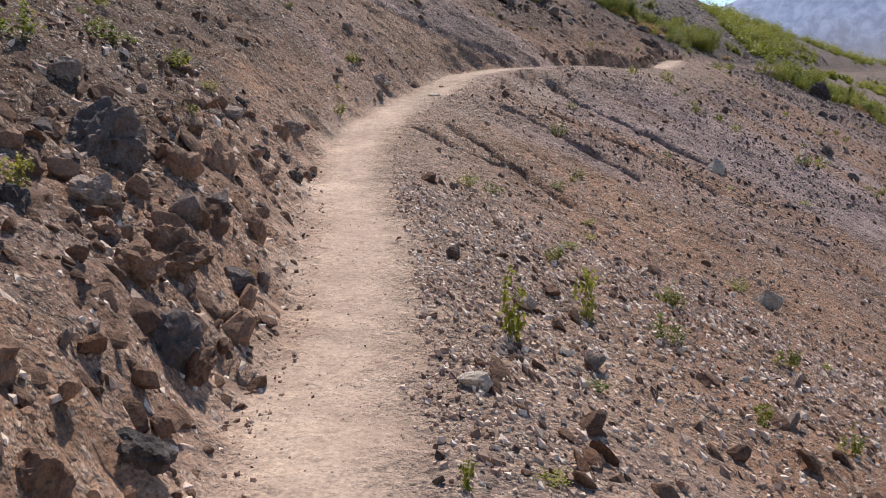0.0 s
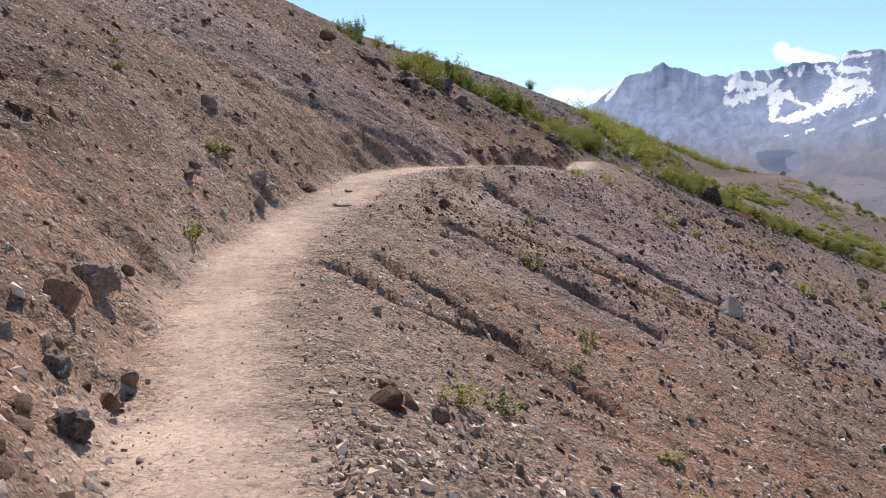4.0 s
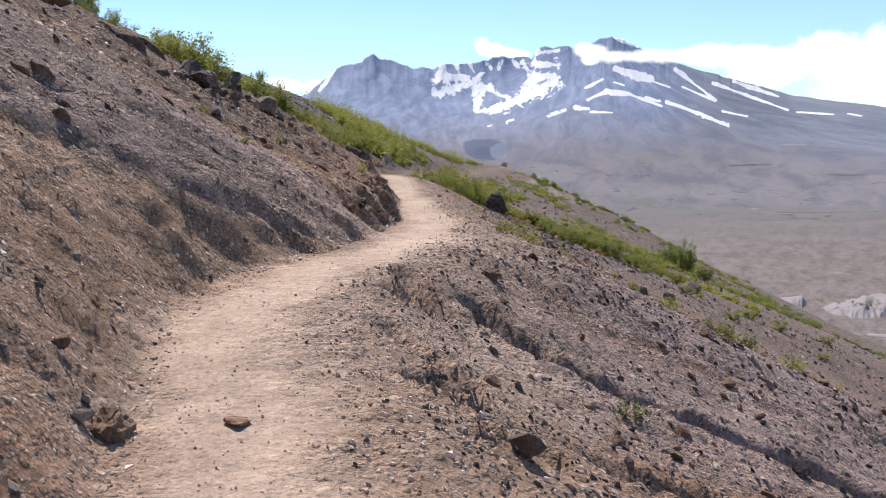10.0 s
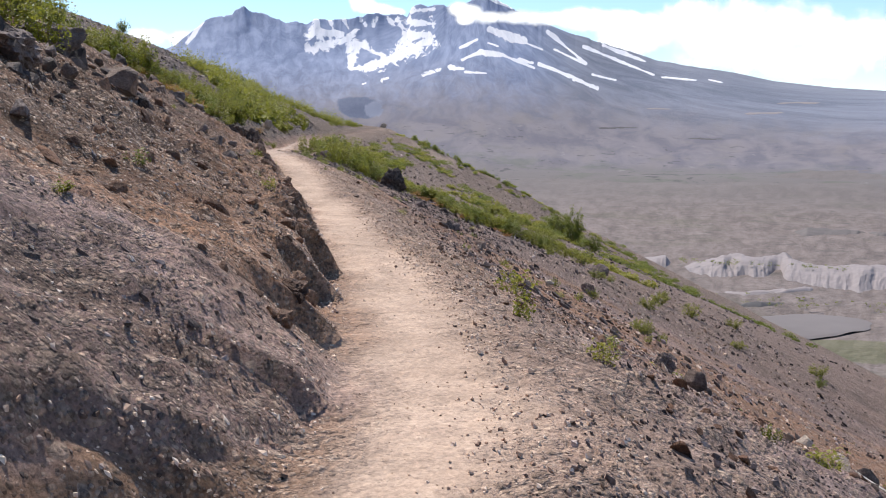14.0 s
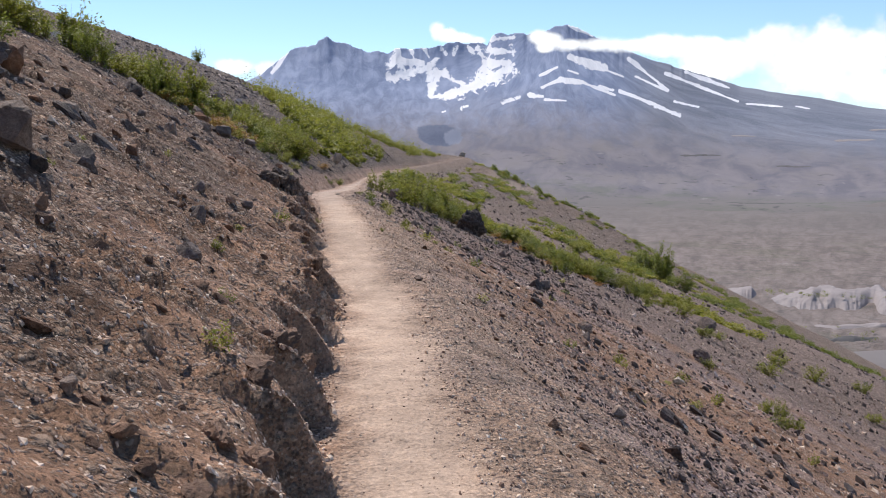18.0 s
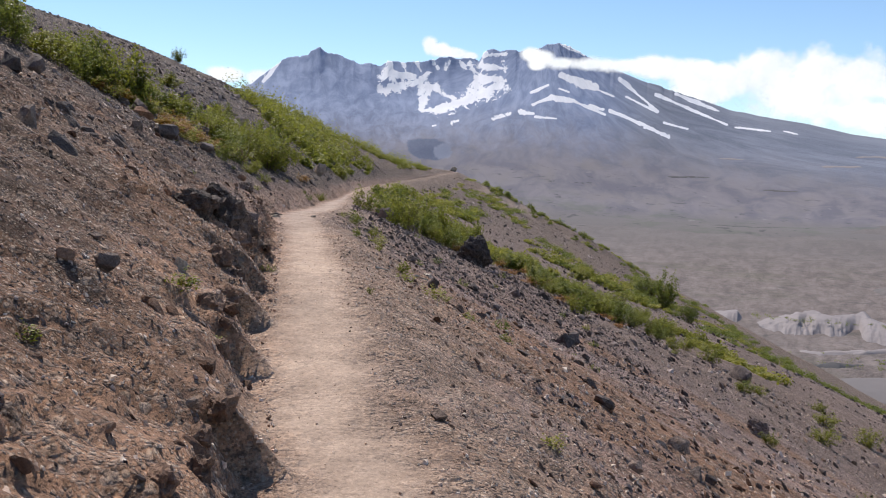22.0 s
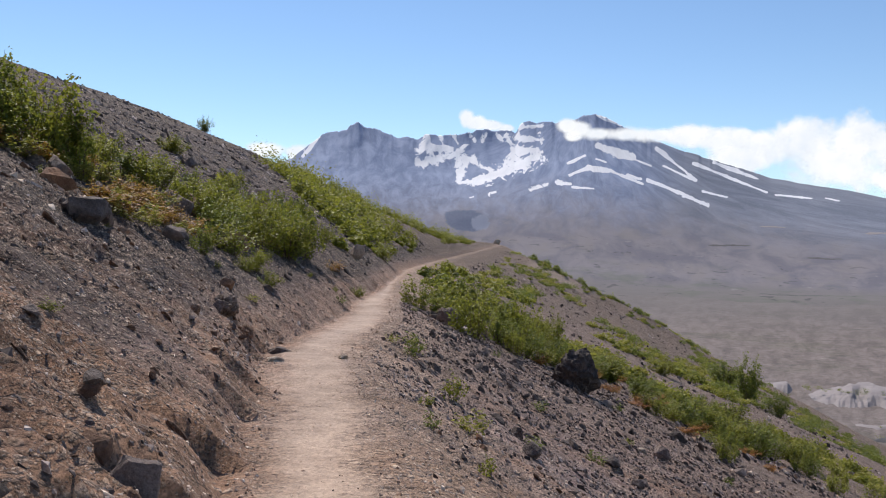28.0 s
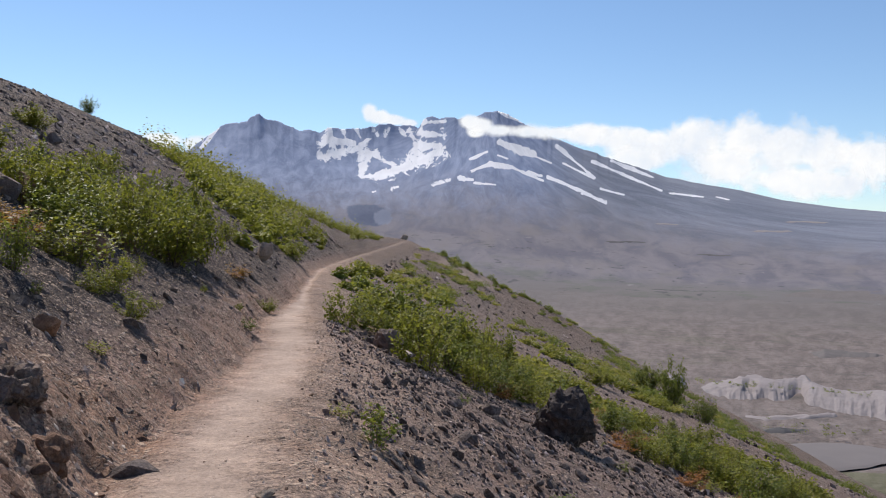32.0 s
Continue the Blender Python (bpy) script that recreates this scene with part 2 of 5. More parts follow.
    base = m.mix(1.0, base, (1.0, 0.92, 0.88), "MULTIPLY")
    return m.done(base, 0.95, rise, 1.0, 0.055)


def rock_material(name, dark, pale, stain=(0.22, 0.12, 0.07)):
    m = Nodes(name)
    p, w = m.coord(), m.place()
    tone = m.math("ADD", m.math("MULTIPLY", m.noise(w, 7.0, 6.0, 0.65), 0.75), m.math("MULTIPLY", m.chance(), 0.35))
    c = m.mix(m.step(tone, 0.25, 0.8), dark, pale)
    c = m.mix(m.math("MULTIPLY", m.step(m.noise(w, 2.3, 3.0), 0.55, 0.72), 0.55), c, stain)
    c = m.mix(0.5, c, m.ramp(m.noise(w, 60.0, 3.0, 0.7), (0.3, 0.2), (0.7, 0.85)), "OVERLAY")
    c = m.mix(1.0, c, (1.0, 0.93, 0.885), "MULTIPLY")
    return m.done(c, 0.86, m.math("ADD", m.noise(w, 18.0, 6.0, 0.7), m.math("MULTIPLY", m.cells(w, 9.0), 0.4)), 1.0, 0.045)


def chips_material(name, *stops):
    m = Nodes(name)
    c = m.ramp(m.island(), *stops)
    c = m.mix(0.6, c, m.ramp(m.noise(m.place(), 55.0, 3.0), (0.25, 0.2), (0.75, 0.85)), "OVERLAY")
    c = m.mix(1.0, c, (1.0, 0.93, 0.885), "MULTIPLY")
    return m.done(c, 0.88, m.noise(m.place(), 70.0, 3.0), 0.4, 0.01)


def leaf_material(name, a, b, glow=0.45):
    m = Nodes(name)
    c = m.mix(m.math("ADD", m.math("MULTIPLY", m.island(), 0.7), m.math("MULTIPLY", m.chance(), 0.3)), a, b)
    m.done(c, 0.5)
    tr = m.t.nodes.new("ShaderNodeBsdfTranslucent")
    m.put(tr.inputs[0], m.mix(0.35, c, (0.42, 0.46, 0.07)))
    mx = m.t.nodes.new("ShaderNodeMixShader")
    mx.inputs[0].default_value = glow
    m.t.links.new(m.bsdf.outputs[0], mx.inputs[1])
    m.t.links.new(tr.outputs[0], mx.inputs[2])
    m.t.links.new(mx.outputs[0], m.t.nodes["Material Output"].inputs[0])
    return m.mat


def plain_material(name, a, b, scale=20.0, rough=0.85):
    m = Nodes(name)
    n = m.noise(m.place(), scale, 5.0)
    return m.done(m.mix(n, a, b), rough, n, 0.4, 0.01)


M_GROUND = ground_material()
M_ROCK = rock_material("grey lava rock", (0.115, 0.085, 0.072), (0.38, 0.30, 0.252), (0.24, 0.155, 0.11))
M_DARK = rock_material("dark basalt", (0.045, 0.038, 0.037), (0.225, 0.182, 0.168), (0.12, 0.085, 0.065))
M_BROWN = rock_material("rusty lava rock", (0.12, 0.068, 0.046), (0.38, 0.24, 0.165), (0.30, 0.145, 0.075))
M_PALE = rock_material("pale pumice rock", (0.26, 0.215, 0.175), (0.58, 0.505, 0.425), (0.34, 0.26, 0.185))
M_CHIPS = chips_material("stone chips", (0.0, (0.08, 0.058, 0.047)), (0.15, (0.27, 0.178, 0.132)), (0.4, (0.51, 0.375, 0.29)), (0.72, (0.72, 0.575, 0.465)), (1.0, (0.80, 0.68, 0.56)))
M_CINDER = chips_material("dark cinders", (0.0, (0.035, 0.028, 0.027)), (0.4, (0.13, 0.103, 0.096)), (0.8, (0.29, 0.235, 0.215)), (1.0, (0.57, 0.48, 0.44)))
M_LEAF = leaf_material("alder leaves", (0.05, 0.06, 0.009), (0.33, 0.31, 0.035), 0.42)
M_LEAF_DEEP = leaf_material("willow leaves", (0.06, 0.08, 0.015), (0.20, 0.22, 0.035), 0.42)
M_LEAF_GOLD = leaf_material("yellowing leaves", (0.20, 0.20, 0.035), (0.36, 0.30, 0.06))
M_LEAF_RED = leaf_material("reddening leaves", (0.25, 0.07, 0.025), (0.40, 0.17, 0.04))
M_NEEDLE = leaf_material("fir needles", (0.02, 0.035, 0.016), (0.05, 0.075, 0.03), 0.15)
M_STEM = plain_material("brown bark", (0.07, 0.045, 0.03), (0.18, 0.13, 0.09), 40.0)
M_WOOD = plain_material("bleached wood", (0.32, 0.28, 0.24), (0.6, 0.56, 0.5), 30.0)


# ---- the lie of the land ----
CS = [-14, -6, 0, 2.8, 4.4, 6.5, 8.5, 10.4, 12.6, 14, 16.4, 17.6, 18.8, 20, 22.9, 26, 29.5, 31.5, 34.4, 38.8, 41.5, 44.5, 46.2, 49.7, 52.5, 55.3, 58, 61.2, 67.8, 81, 100, 140, 215]
CXS = [6.5, 3.0, .1, -1.65, -2.3, -3.35, -4.4, -5.2, -5.7, -5.75, -6.0, -5.75, -5.2, -5.0, -4.7, -4.67, -4.5, -4.7, -4.75, -4.88, -4.95, -5.15, -5.05, -4.55, -4.35, -4.3, -4.2, -3.8, -3.25, -2.05, 1.0, 9.0, 24.0]
CZS = [-1.9, -1.65, -1.47, -1.43, -1.37, -1.12, -.92, -.69, -.36, -.15, .14, .26, .30, .30, .24, .3, .26, .40, .66, .69, .7, .71, .69, .6, .54, .46, .42, .4, .4, .36, .31, .45, .9]
CURVES = {}


def smooth_curve(sv, ks, vs, width):
    """The broken line ks, vs, smoothed over a width in metres."""
    key = (id(vs), width)
    if key not in CURVES:
        f = np.arange(-80, 760, .25)
        v = np.interp(f, ks, vs)
        v[f < ks[0]] += (f[f < ks[0]] - ks[0]) * (vs[1] - vs[0]) / (ks[1] - ks[0])
        v[f > ks[-1]] += (f[f > ks[-1]] - ks[-1]) * (vs[-1] - vs[-2]) / (ks[-1] - ks[-2])
        n = int(width * 3 / .25)
        k = np.exp(-.5 * (np.arange(-n, n + 1) * .25 / width) ** 2)
        CURVES[key] = f, np.convolve(np.pad(v, n, mode="reflect", reflect_type="odd"), k / k.sum(), "valid")
    return np.interp(sv, *CURVES[key])


def lean_of(sv):
    sv = np.asarray(sv, float)
    return smooth_curve(sv + .5, CS, CXS, 11) - smooth_curve(sv - .5, CS, CXS, 11)


def spot(sv, uv):
    """World x, y of the place sv metres along the trail and uv metres to the right of it."""
    g = lean_of(sv)
    near = np.clip(uv, -22, 22)
    k = near / np.sqrt(1 + g * g)
    return smooth_curve(sv, CS, CXS, .5) + k + (uv - near), sv - k * g


def station(x, y):
    """The inverse of spot()."""
    x, y = np.asarray(x, float), np.asarray(y, float)
    s, u = y.copy(), 0 * x
    for _ in range(14):
        px, py = spot(s, u)
        u = u + (x - px)
        s = s + (y - py) * .9
    return s, u


BANK_S = [-10, 0, 3, 6, 9, 12, 16, 18, 20, 24, 28, 32, 35, 38, 41, 46, 60, 120]
BANK_H = [.36, .36, .32, .22, .10, .10, .10, .10, .18, .30, .20, .17, .16, .14, .1, .1, .15, .1]
FOOT_S = [-10, 3, 6, 9, 13, 15, 16, 17.2, 17.8, 18.3, 19, 20, 30, 38, 41, 44, 47, 50, 60, 120]
FOOT_U = [.40, .36, .34, .40, .42, .5, .58, .70, .62, .42, .30, .31, .33, .4, .42, .55, .5, .42, .4, .5]
BROW_S = [14, 16.8, 17.3, 18.6, 19.4, 21, 24]
BROW_U = [.42, .36, .44, .64, .64, .52, .42]
KR_S = [-10, 8, 12.5, 16, 20, 27, 32, 42, 46, 50, 58, 75, 95, 130, 215]
KR_K = [.46, .46, .43, .43, .52, .60, .57, .55, .50, .47, .43, .42, .43, .48, .5]
CUT_S = [-10, 8, 16, 20, 22, 38, 44, 48]
CUT_K = [.5, .4, .3, .5, 1, 1, .8, .5]
LA_S = [-10, 8, 20, 30, 40, 60, 90, 105, 120, 140, 160, 175, 215]
LA_A = [20, 20, 20.5, 20.5, 19.5, 20, 21, 21, 18.5, 13.5, 9, 6.5, 4]
LA_L = [31] * 13


def hash_grid(ix, iy, seed):
    h = (ix.astype(np.int64) * 374761393 + iy.astype(np.int64) * 668265263 + seed * 144665) & 0xFFFFFFFF
    h = ((h ^ (h >> 13)) * 1274126177) & 0xFFFFFFFF
    return ((h ^ (h >> 16)) & 0xFFFF) / 65535.0


def lump(x, y, seed=0):
    """Smooth noise from 0 to 1."""
    x, y = np.asarray(x, float), np.asarray(y, float)
    ix, iy = np.floor(x), np.floor(y)
    fx, fy = x - ix, y - iy
    fx, fy = fx * fx * (3 - 2 * fx), fy * fy * (3 - 2 * fy)
    a, b = hash_grid(ix, iy, seed), hash_grid(ix + 1, iy, seed)
    c, d = hash_grid(ix, iy + 1, seed), hash_grid(ix + 1, iy + 1, seed)
    return (a * (1 - fx) + b * fx) * (1 - fy) + (c * (1 - fx) + d * fx) * fy


def rough(x, y, octaves=4, seed=0, keep=0.5):
    """Noise of several sizes, about -1 to 1."""
    out, gain, total = 0, 1.0, 0.0
    for k in range(octaves):
        out = out + gain * (2 * lump(x * 2**k, y * 2**k, seed + 17 * k) - 1)
        total += gain
        gain *= keep
    return out / total


def crest(x, y, octaves=4, seed=0):
    """Noise with sharp crests, 0 to 1."""
    out, gain, total = 0, 1.0, 0.0
    for k in range(octaves):
        out = out + gain * (1 - np.abs(2 * lump(x * 2**k, y * 2**k, seed + 31 * k) - 1))
        total += gain
        gain *= 0.5
    return out / total


def height(s, u):
    z = smooth_curve(s, CS, CZS, .6)
    hb, ft, kr = np.interp(s, BANK_S, BANK_H), np.interp(s, FOOT_S, FOOT_U), np.interp(s, KR_S, KR_K)
    # buttresses that step out of the bank and fall back again
    q = s / 1.2 + .6 * rough(s * .5, 0 * s, 2, 53)
    bench = np.interp(s, [56, 66], [1, .35])
    notch = (ft - .38) * bench + np.interp(s, CUT_S, CUT_K) * (.30 * (q - np.floor(q)) - .06)
    ft = .38 * bench + .04 * rough(s * 3, u * 3, 3, 55)
    l = np.maximum(-u - ft, 0)
    l = np.maximum(-u - ft - notch * np.exp(-l / .45), 0)
    # farther up, the hillside does not follow each bend of the trail
    away = np.clip(l / 1.6, 0, 1)
    l = np.maximum(l - (smooth_curve(s, CS, CXS, .5) - smooth_curve(s, CS, CXS, 3.5)) * away * away * (3 - 2 * away), 0)
    st = np.clip(l / np.interp(s, [-10, 8, 20, 23, 27, 38, 42], [.5, .7, .6, .22, .3, .3, .5]), 0, 1)
    st = st * st * (3 - 2 * st)
    A, L = np.interp(s, LA_S, LA_A), np.interp(s, LA_S, LA_L)
    left = hb * st + A * (1 - np.exp(-l / L))
    r = np.maximum(u - np.interp(s, BROW_S, BROW_U) * bench, 0)
    right = -kr * (np.sqrt(r * r + .16) - .4) - .18 * np.exp(-((s - 46.5) / 2.2) ** 2 - ((u - 3.2) / 1.5) ** 2)
    spur = 1.5 * np.exp(-((s - 175) / 6.5) ** 2) * np.clip((u - 1.5) / 5, 0, 1) * np.clip((38 - u) / 14, 0, 1)
    z = z + left + right + spur - .6 * np.maximum(s - 212, 0)
    # grey slab whose broken lower edge slants down to the trail
    edge = np.interp(s, [15.5, 17.2, 18.05, 18.3, 18.5, 18.7, 19.3, 21], [-3.2, -1.6, -.95, -.85, -.65, -.45, -.33, -.3]) + .16 * rough(s * 2.1, u * 1.3, 3, 57)
    over = np.clip((edge - u) / .16, 0, 1)
    z = z + .06 * over * over * (3 - 2 * over) * np.exp(-np.maximum(edge - u, 0) / 2.0) * np.clip((s - 15.5) / 1.2, 0, 1) * np.clip((21.2 - s) / .5, 0, 1)
    return np.maximum(z, -170.0)


# rain rills: from s, u to s, u, then width and depth
RILLS = [
    (11.3, .45, 10.72, 1.1, .12, .16), (10.75, 1.08, 10.8, 1.9, .13, .17), (10.85, 1.85, 10.2, 2.5, .14, .14), (11.95, .82, 11.4, 1.15, .11, .14), (11.5, 1.2, 10.85, 1.95, .13, .22),
    (13.3, 2.5, 13.0, 3.4, .13, .15), (13.75, 1.1, 13.7, 1.75, .12, .12), (13.7, 1.6, 13.3, 2.6, .12, .12), (17.35, 1.05, 16.55, 1.7, .14, .24), (16.6, 1.65, 16.3, 2.6, .19, .26),
    (16.35, 2.5, 15.9, 4.5, .18, .2), (15.42, .7, 15.15, 1.0, .10, .15), (14.75, .9, 14.7, 1.25, .09, .1), (16.25, .65, 15.4, 1.0, .10, .10), (17.5, .55, 16.75, .95, .11, .13),
    (17.0, .5, 16.7, .95, .1, .12), (14.9, 1.5, 14.0, 4.5, .16, .12),
]


def scarps(s, u, wave, seed, slant=.6):
    """Small breaks in the ground, 0 to 1: each rises sharply up the trail and uphill, then falls away slowly."""
    f = (s * .8 - u * slant) / wave + .9 * rough(s * .9 / wave, u * .9 / wave, 3, seed)
    k = 1 - (f - np.floor(f))
    return k * k * np.clip(2.4 * lump(s * .7 / wave, u * .7 / wave, seed + 2) - .8, 0, 1)


def detail(s, u):
    """Relief on top of height()."""
    tread = np.clip((np.abs(u) - .25) / .25, 0, 1)
    l = np.clip((-u - .35) / .5, 0, 1)
    r = np.clip((u - .4) / .9, 0, 1)
    far = np.clip((np.abs(u) - 5) / 12, 0, 1)
    warp = .7 * rough(s * .8, u * .5, 3, 5)
    gully = crest((s + warp) * .8, u * .16, 3, 7)
    z = .012 * rough(s * 2.2, u * 2.2, 3, 1) + (.006 + tread * .022) * rough(s * 7, u * 7, 3, 2)
    stony = np.interp(s, [-10, 6, 10, 15, 18, 21, 24, 36, 45, 60], [1.8, 1.6, 1.2, .8, .7, .7, 1.1, 1.1, .85, .7])
    z = z + l * stony * (.08 * (crest(s * 1.3 + .5 * warp, u * 1.6, 3, 3) - .5) + .03 * rough(s * 4.5, u * 4.5, 3, 9))
    z = z + l * stony * (.045 * scarps(s, u, 1.0, 141) + .05 * scarps(s, u, .45, 151, .8) + .04 * scarps(s, u, .2, 161, .7))
    z = z + l * .03 * (crest(s * 7.3, u * 7.3, 2, 49) - .6)
    z = z + r * (.035 * scarps(s, u * .45, .5, 171, -.3) + .02 * scarps(s, u * .6, .24, 181, -.2)) * np.interp(s, [-10, 9, 12, 20, 24, 60], [.7, .8, 1.3, 1.3, .9, 1.0])
    z = z - l * .10 * np.clip(gully - .6, 0, 1) * 2.2 - l * .05 * crest((s + warp) * 1.9, u * .3, 2, 67)
    z = z + r * (.026 * rough(s * 4.2, u * 1.2, 4, 13) - .10 * np.clip(gully - .66, 0, 1) * 2.4)
    z = z + far * .5 * rough(s * .12, u * .12, 4, 19)
    for s0, u0, s1, u1, wide, deep in RILLS:
        ds, du = s1 - s0, u1 - u0
        k = ((s - s0) * ds + (u - u0) * du) / (ds * ds + du * du)
        kk = np.clip(k, 0, 1)
        d = np.hypot(s - s0 - kk * ds, u - u0 - kk * du) + .05 * rough(s * 3.5, u * 3.5, 3, 23)
        ends = np.clip(np.minimum(k, 1 - k) * 6 + .5, 0, 1)
        z = z - ends * 1.3 * deep * (.65 + .5 * lump(s * 3.1, u * 3.1, 25)) * np.clip(1.4 - 1.4 * d / wide, 0, 1) + ends * .03 * np.clip(1 - np.abs(d - wide * 1.25) / (.5 * wide), 0, 1)
    return z


def land(s, u):
    s, u = np.asarray(s, float), np.asarray(u, float)
    return height(s, u) + detail(s, u)


def at(s, u, sink=0.0):
    """The world place on the ground at a station."""
    x, y = spot(s, u)
    return Vector((float(x), float(y), float(land(s, u)) - sink))


def slope_turn(s, u):
    """The turn that lays z along the ground's normal."""
    a, b, c = at(s, u), at(s + .25, u), at(s, u + .25)
    n = (c - a).cross(b - a)
    return (n if n.z > 0 else -n).to_track_quat("Z", "Y").to_matrix().to_4x4()


# ---- helpers for meshes ----
def mesh_object(name, verts, faces, material, smooth=True, parent=None):
    me = bpy.data.meshes.new(name)
    if isinstance(faces, np.ndarray):
        verts = np.asarray(verts, np.float32)
        k = faces.shape[1]
        me.vertices.add(len(verts))
        me.vertices.foreach_set("co", verts.ravel())
        me.loops.add(faces.size)
        me.loops.foreach_set("vertex_index", faces.ravel().astype(np.int32))
        me.polygons.add(len(faces))
        me.polygons.foreach_set("loop_start", np.arange(0, faces.size, k, dtype=np.int32))
        me.update(calc_edges=True)
    else:
        me.from_pydata(verts, [], faces)
    me.materials.append(material)
    if smooth:
        me.shade_smooth()
    else:
        me.shade_flat()
    ob = new(name, me)
    if parent:
        ob.parent = parent
    return ob


def grid_faces(rows, cols):
    i, j = np.meshgrid(np.arange(rows - 1), np.arange(cols - 1), indexing="ij")
    a = (i * cols + j).ravel()
    return np.stack([a, a + 1, a + cols + 1, a + cols], 1)


def growing(start, stop, step, rate):
    out = [start]
    while out[-1] < stop:
        out.append(out[-1] + step)
        step *= rate
    return np.array(out[1:])


# ---- ground: one sheet from the trail down to the valley ----
GS = np.concatenate([-growing(16, 70, .3, 1.12)[::-1], np.arange(-16, .5, .5), np.arange(.5, 46, .055), np.arange(46, 64, .1), growing(64, 215, .2, 1.025), growing(216, 620, 4, 1.1)])
GU = np.concatenate([-growing(2.6, 160, .05, 1.06)[::-1], np.arange(-2.6, 2.6, .045), growing(2.6, 420, .05, 1.055)])
gs, gu = np.meshgrid(GS, GU, indexing="ij")
gx, gy = spot(gs, gu)
gz = land(gs, gu)
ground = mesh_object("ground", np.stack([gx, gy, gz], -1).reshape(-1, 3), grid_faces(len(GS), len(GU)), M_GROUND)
for key, values in (("across", gu), ("along", gs)):
    a = ground.data.attributes.new(key, "FLOAT", "POINT")
    a.data.foreach_set("value", values.ravel().astype(np.float32))
tagged(ground, "steep stony volcanic slope with a dusty footpath cut across it", "ground", kind="structure")

# ---- far valley and volcano, seen from the end of the walk ----
EYE = Vector((-4.9, 39.0, 2.1))


def polar(az, el, r):
    a, e = np.radians(az), np.radians(el)
    return np.stack([EYE.x + r * np.sin(a) * np.cos(e), EYE.y + r * np.cos(a) * np.cos(e), EYE.z + r * np.sin(e)], -1)


def valley_material():
    m = Nodes("pumice plain")
    p = m.place()
    streak = m.noise(m.join(m.math("MULTIPLY", m.attr("bearing"), 13.0), m.math("MULTIPLY", m.attr("reach"), 15.0)), 1.0, 6.0, 0.65, 0.4)
    c = m.mix(m.step(streak, 0.3, 0.7), (0.125, 0.100, 0.091), (0.215, 0.175, 0.160))
    green = m.math("MULTIPLY", m.step(m.noise(p, 0.006, 5.0, 0.65), 0.52, 0.66), 0.3)
    c = m.mix(green, c, (0.10, 0.10, 0.06))
    c = m.mix(m.math("MULTIPLY", m.step(m.noise(p, 0.03, 4.0, 0.7), 0.58, 0.7), 0.5), c, (0.085, 0.08, 0.072))
    wash = m.noise(m.join(m.math("MULTIPLY", m.attr("bearing"), 5.0), m.math("MULTIPLY", m.attr("reach"), 60.0)), 1.0, 5.0, 0.7, 1.2)
    c = m.mix(m.math("MULTIPLY", m.step(wash, 0.56, 0.66), 0.6), c, (0.09, 0.08, 0.075))
    c = m.mix(m.math("MULTIPLY", m.step(wash, 0.36, 0.28), 0.5), c, (0.30, 0.265, 0.245))
    c = m.mix(m.math("MULTIPLY", m.step(m.noise(p, 0.011, 4.0), 0.62, 0.74), 0.4), c, (0.25, 0.215, 0.20))
    fine = m.noise(m.join(m.math("MULTIPLY", m.attr("bearing"), 30.0), m.math("MULTIPLY", m.attr("reach"), 160.0)), 1.0, 4.0, 0.7, 0.8)
    c = m.mix(0.3, c, m.ramp(fine, (0.3, 0.22), (0.7, 0.78)), "OVERLAY")
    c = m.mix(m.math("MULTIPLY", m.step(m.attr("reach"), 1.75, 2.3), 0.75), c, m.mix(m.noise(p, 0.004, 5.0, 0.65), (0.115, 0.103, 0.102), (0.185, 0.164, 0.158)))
    grass = m.math("MULTIPLY", m.step(m.attr("bearing"), 3.25, 3.45), m.math("MULTIPLY", m.step(m.attr("reach"), 1.07, 1.03), m.step(m.attr("reach"), 0.90, 0.97)))
    grass = m.step(m.math("ADD", grass, m.math("MULTIPLY", m.math("SUBTRACT", m.noise(p, 0.03, 5.0, 0.7), 0.5), 1.6)), 0.45, 0.75)
    c = m.mix(m.math("MULTIPLY", m.math("MULTIPLY", grass, 0.6), m.step(m.attr("reach"), 1.12, 1.06)), c, (0.10, 0.105, 0.045))
    return m.done(c, 0.95, m.noise(p, 0.05, 5.0, 0.7), 0.7, 6.0)


